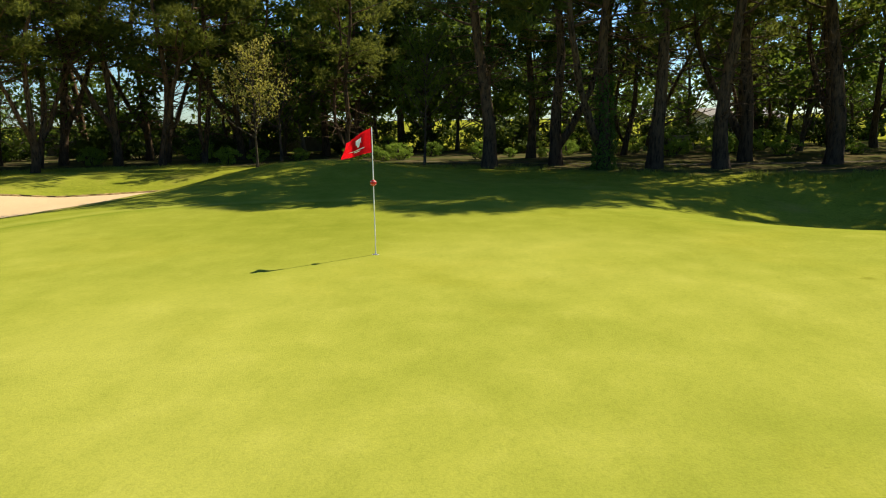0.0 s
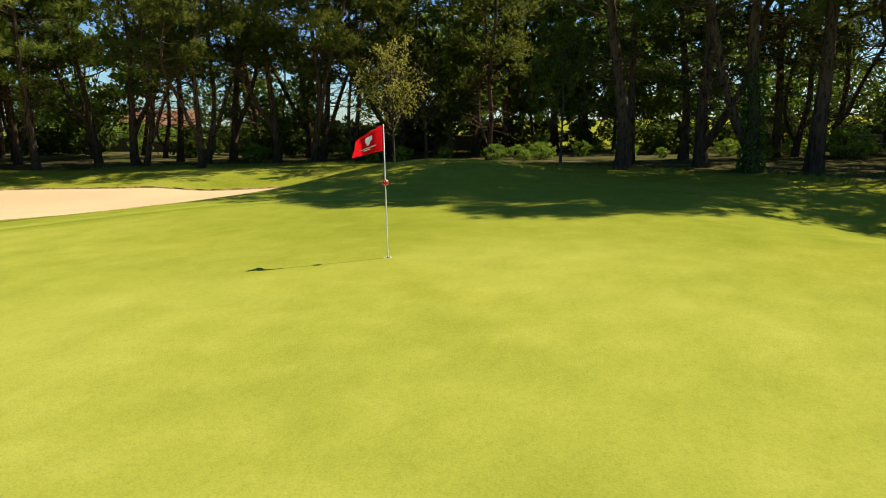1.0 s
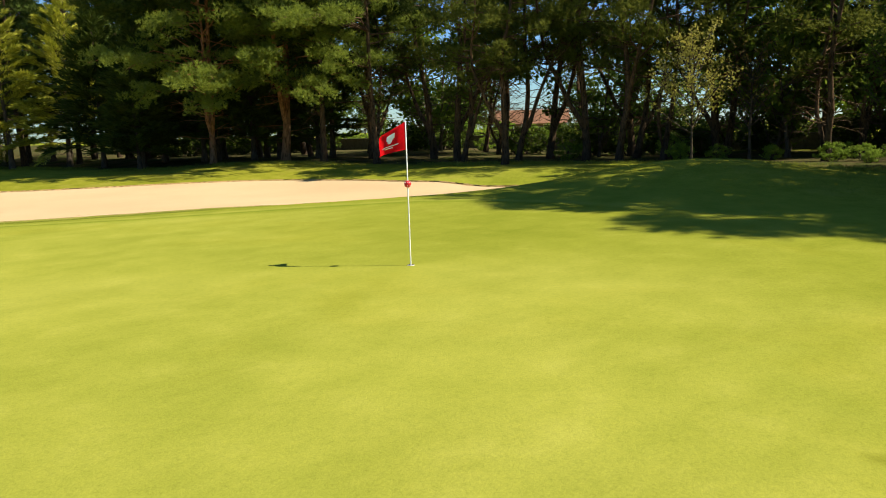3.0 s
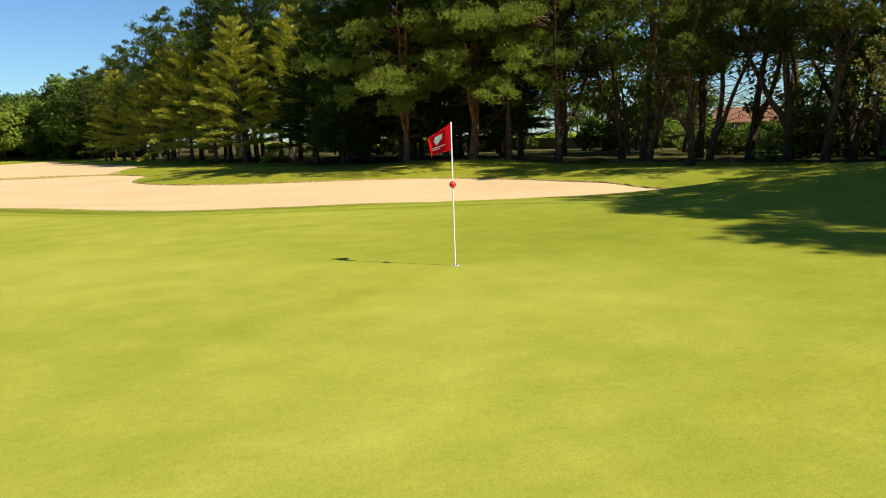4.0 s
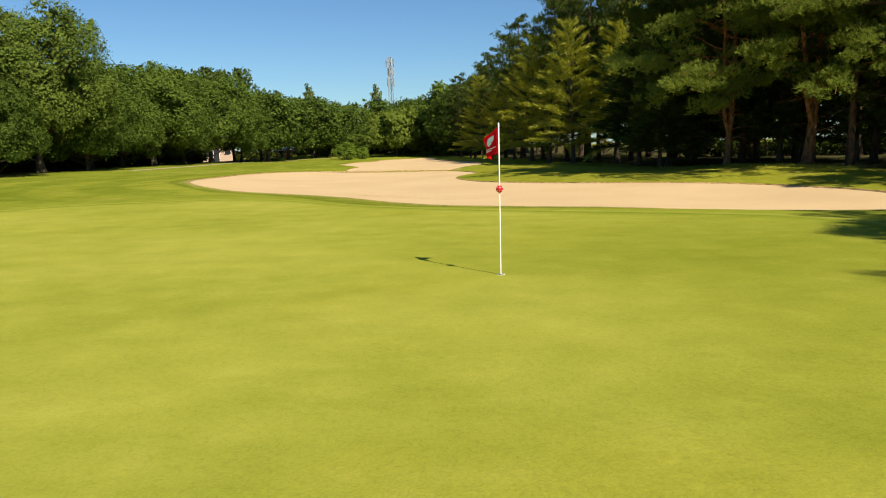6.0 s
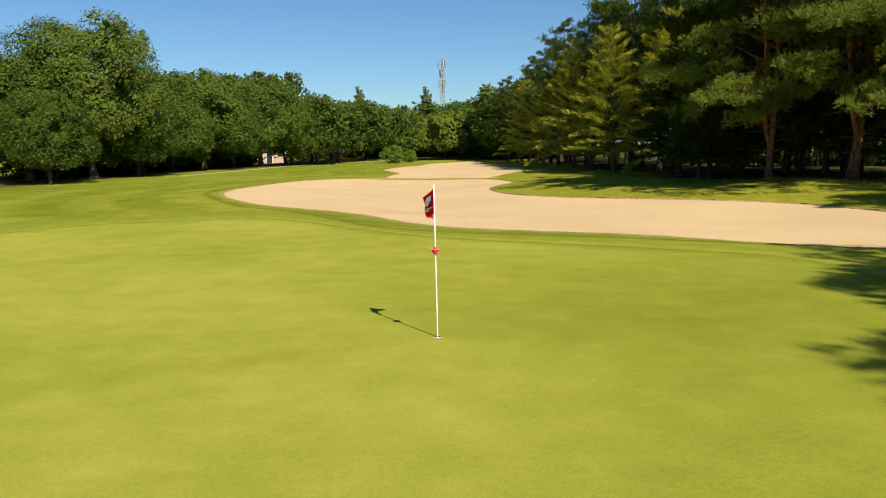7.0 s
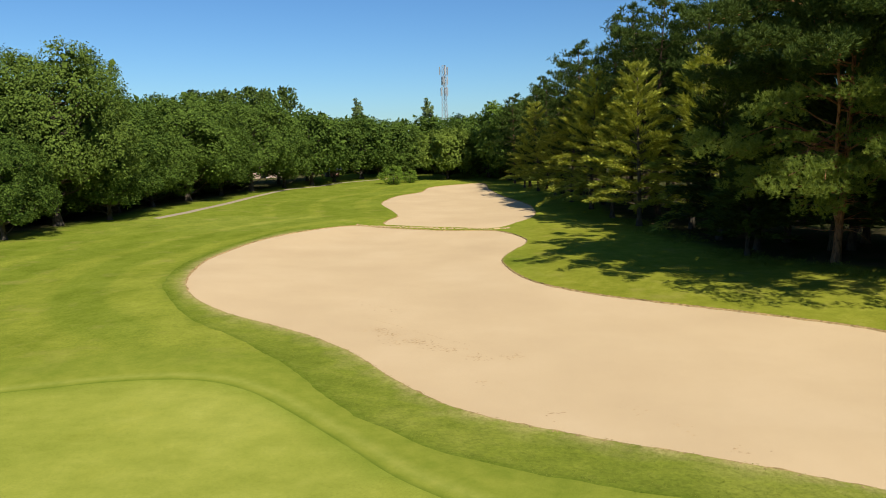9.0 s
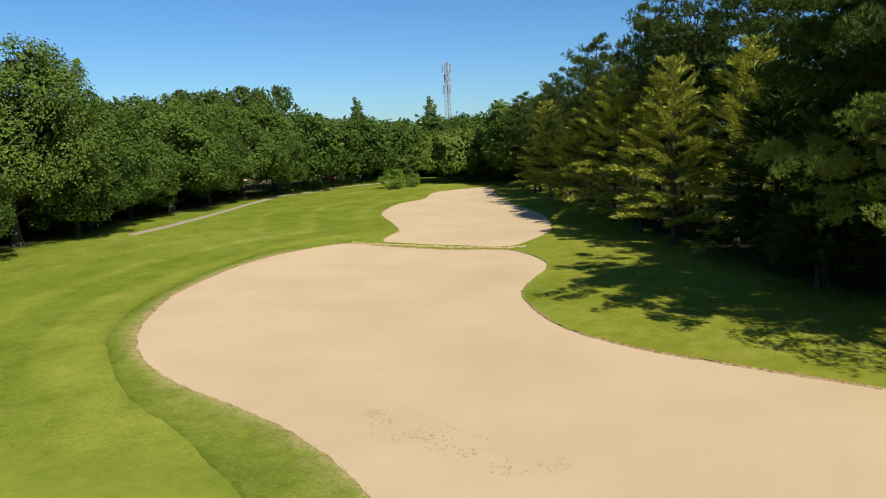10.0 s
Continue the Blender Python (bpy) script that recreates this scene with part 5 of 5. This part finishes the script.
# The bungalow front's shade is put into its dark wall colour.
build_house("bungalow", "low bungalow with orange clay tile roof", 82, 59, -53, 10, 7, 2.4, 4.3, TILE_M,
            [(-3.4, 1.4, 0.9, 2.0, "window"), (-1, 1.0, 0.0, 2.0, "door"), (2.5, 1.6, 0.9, 2.0, "window")],
            plain("shade_toned_wall", (0.2, 0.15, 0.11), 0.95, 0, 5, 0.3))
build_house("pavilion", "small beige pavilion with faded brown roof", 68, -36, -72, 9, 6, 2.1, 3.0, GREYROOF,
            [(-4, 1.8, 0.8, 1.9, "window"), (0, 1.2, 0.0, 2.0, "door"), (4, 1.8, 0.8, 1.9, "window")])
build_house("cottage", "pinkish stone cottage with grey roof behind the trees", -55, 153, 18, 11, 7, 3.7, 4.7, GREYROOF,
            [(-3.4, 1.5, 1.5, 3.0, "window"), (-0.6, 1.8, 1.2, 3.0, "window"), (1.8, 1.2, 0.0, 3.0, "door"), (4.2, 1.2, 1.5, 2.8, "window")],
            plain("pink_stone", (0.48, 0.35, 0.26), 0.9, 0, 3, 0.15))


# Shed form added in place of a white parasol with reddish surroundings.
build_house("parasol_stand_in", "shed-shaped stand-in for a white parasol with reddish surroundings", -34.5, 138, 12, 3.4, 2.4, 1.5, 2.2, WHITE,
            [(-0.6, 0.8, 0.0, 1.5, "door"), (0.9, 0.7, 0.6, 1.2, "window")], plain("faded_pink", (0.5, 0.22, 0.18), 0.9, 0, 3, 0.2), "shed")
r = random.Random(44)
shade = [(-66 + 3.1 * n, 158 + 4 * math.sin(1.3 * n), r.uniform(1.0, 1.5)) for n in range(24)]
shade += [(-33 + 2.8 * n, 146 + 3 * math.sin(1.9 * n), r.uniform(1.3, 1.8)) for n in range(15)]
shade += [(-43.5 + 1.2 * math.sin(1.7 * n), 58 + 2.6 * n, r.uniform(0.8, 1.2)) for n in range(22)]
shade += [(-50 - 3 * math.sin(n), 26 + 3.4 * n, r.uniform(0.9, 1.4)) for n in range(28)]
plant(THICKET, shade, "leafy undergrowth bush with shade in its leaf colour", "bush", "undergrowth beyond the fairway", 45)


def build_bench():
    top = new("bench")
    tagged(top, "weathered wooden bench under the trees", "bench")
    for k in range(3):
        bm = bmesh.new()
        box(bm, -0.9, -0.2 + 0.15 * k, 0.42, 0.9, -0.08 + 0.15 * k, 0.46, 0.008)
        part("seat_slat", bm, WOOD_M, top)
    for k in range(3):
        bm = bmesh.new()
        box(bm, -0.9, 0.28, 0.55 + 0.15 * k, 0.9, 0.32, 0.66 + 0.15 * k, 0.008)
        part("back_slat", bm, WOOD_M, top)
    for x in (-0.8, 0.8):
        for y, h in ((-0.15, 0.42), (0.25, 0.98)):
            bm = bmesh.new()
            box(bm, x - 0.04, y - 0.03, 0, x + 0.04, y + 0.03, h, 0.006)
            part("leg", bm, WOOD_M, top)
    top.matrix_basis = pose(34.0, -18.0, height(34, -18), 0, 0, -65)


build_bench()


# ---- grass tufts along the wood's edge and the bunker's bank ----
def grass(name, label, spots, lo, hi, blades=9):
    r = np.random.default_rng(len(spots))
    p = np.repeat(np.array(spots), blades, 0) + r.normal(0, 0.07, (len(spots) * blades, 2))
    z = rim(p[:, 0], p[:, 1])
    at = np.c_[p, z - 0.01]
    d = np.c_[r.normal(0, 0.45, p.shape), np.ones(len(p))]
    m = needle_mesh(name, at, d, r.uniform(lo, hi, len(p)), r.uniform(0.012, 0.03, len(p)), r)
    tagged(mesh_part(name, m, BLADE), label, "grass", kind="stuff")


r = np.random.default_rng(90)
k = 5200
yy = r.uniform(-26, 60, k)
xx = np.interp(yy, WOODS_EDGE[:, 1], WOODS_EDGE[:, 0]) + r.normal(0.3, 0.8, k)
keep = np.array([noise.noise((a * 0.3, b * 0.3, 1.0)) > -0.1 for a, b in zip(xx, yy)])
grass("edge_grass", "uneven grass tufts along the wood's edge", np.c_[xx, yy][keep], 0.06, 0.22)
k = 32000
bx, by = r.uniform(-21, 14, k), r.uniform(8, 50, k)
keep = inside(BANK, bx, by) & ~inside(BUNKER, bx, by) & (away(BUNKER, bx, by) > 0.2)
step = grown(BUNKER, 0.05)
fringe = np.repeat(step, 6, 0) + r.normal(0, 0.15, (len(step) * 6, 2))
grass("bunker_fringe", "short grass hanging over the sand's edge", fringe[~inside(BUNKER, fringe[:, 0], fringe[:, 1])], 0.01, 0.025, 5)
k = 3500
mx, my = r.uniform(12.5, 24, k), r.uniform(-14, 5, k)
grass("mound_grass", "longer uneven grass on the shaded mound", np.c_[mx, my], 0.02, 0.06, 5)
grass("bank_grass", "longer grass blades on the bunker's bank", np.c_[bx, by][keep], 0.012, 0.04, 12)


# ---- marks and clods in the sand, straw between the bunkers ----
CLOD_M = plain("damp_clods", (0.395, 0.275, 0.145), 1.0, 0, 14, 0.5, 0.0)
STRAW_M = plain("dry_straw", (0.27, 0.19, 0.085), 1.0, 0, 9, 0.5, 0.0)


def scatter(name, label, category, mat, spots, spread, count, lo, hi, seed, flat=0.14):
    """Small uneven lumps lying round the spots."""
    r = np.random.default_rng(seed)
    v, f = [], []
    base = np.array([(1, 0, 0), (0.3, 0.95, 0), (-0.8, 0.6, 0), (-0.85, -0.5, 0), (0.25, -0.95, 0), (0.1, 0, 1)])
    tri = np.array([(0, 1, 5), (1, 2, 5), (2, 3, 5), (3, 4, 5), (4, 0, 5)])
    for x, y in spots:
        for _ in range(count):
            p = np.array([x, y]) + r.normal(0, spread, 2)
            s = r.uniform(lo, hi)
            a = r.uniform(0, math.tau)
            q = base * (1 + r.normal(0, 0.2, base.shape)) * np.array([s * r.uniform(1, 3.0), s, s * flat])
            c, d = math.cos(a), math.sin(a)
            q = np.c_[q[:, 0] * c - q[:, 1] * d, q[:, 0] * d + q[:, 1] * c, q[:, 2]]
            sandy = inside(BUNKER, p[:1], p[1:])[0] or inside(BUNKER_FAR, p[:1], p[1:])[0]
            z = (floor_of if sandy else rim)(p[:1], p[1:])[0]
            f.append(tri + len(v) * 6)
            v.append(q + np.array([p[0], p[1], z + 0.004]))
    tagged(mesh_part(name, fast_mesh(name, np.concatenate(v), np.concatenate(f)), mat), label, category, kind="stuff")


clods = [(-4.8, 25.7), (-3.4, 24.2), (-2.6, 23.3), (-1.9, 23.0), (-4.0, 23.8), (-5.3, 25.6), (-0.9, 22.2), (0.3, 22.4), (-3.0, 24.0), (-4.4, 24.9)]
scatter("sand_clods", "small brown clods scattered on the sand", "clods", CLOD_M, clods, 0.24, 34, 0.008, 0.036, 5)
scuffs = [(-7.1, 30.9), (-6.4, 30.3), (-5.7, 29.8), (-5.1, 29.3), (-11.7, 35.5), (-10.2, 33.1), (3.6, 17.1), (4.3, 15.9), (5.4, 14.5), (-0.7, 19.2), (1.3, 16.8)]
scatter("sand_scuffs", "darker scuffs of turned-up sand", "scuffs", CLOD_M, scuffs, 0.22, 8, 0.012, 0.03, 6)
line = [(-6.2 + (2.8 * k / 14), 28.1 - 2.6 * k / 14) for k in range(14)] + [(-3.4 + 2.3 * k / 12, 25.5 - 1.9 * k / 12) for k in range(12)]
scatter("sand_furrow", "thin broken furrow drawn through the sand", "furrow", CLOD_M, line, 0.025, 3, 0.012, 0.024, 7)
scatter("edge_crumbs", "brown crumbs of soil along the bunker's edge", "crumbs", STRAW_M, [tuple(p) for p in BUNKER[::2]], 0.07, 6, 0.01, 0.03, 8, 0.3)
ridge = [(-13.0 + 13.2 * k / 70, float(np.interp(-13.0 + 13.2 * k / 70, [-13.3, -9.5, -5, -0.8, 0.2], [60.8, 59.6, 57.8, 57.2, 57.4]))) for k in range(71)]
scatter("ridge_debris", "stones and dry straw on the ridge between bunkers", "debris", CLOD_M, ridge, 0.16, 5, 0.03, 0.1, 9, 0.5)
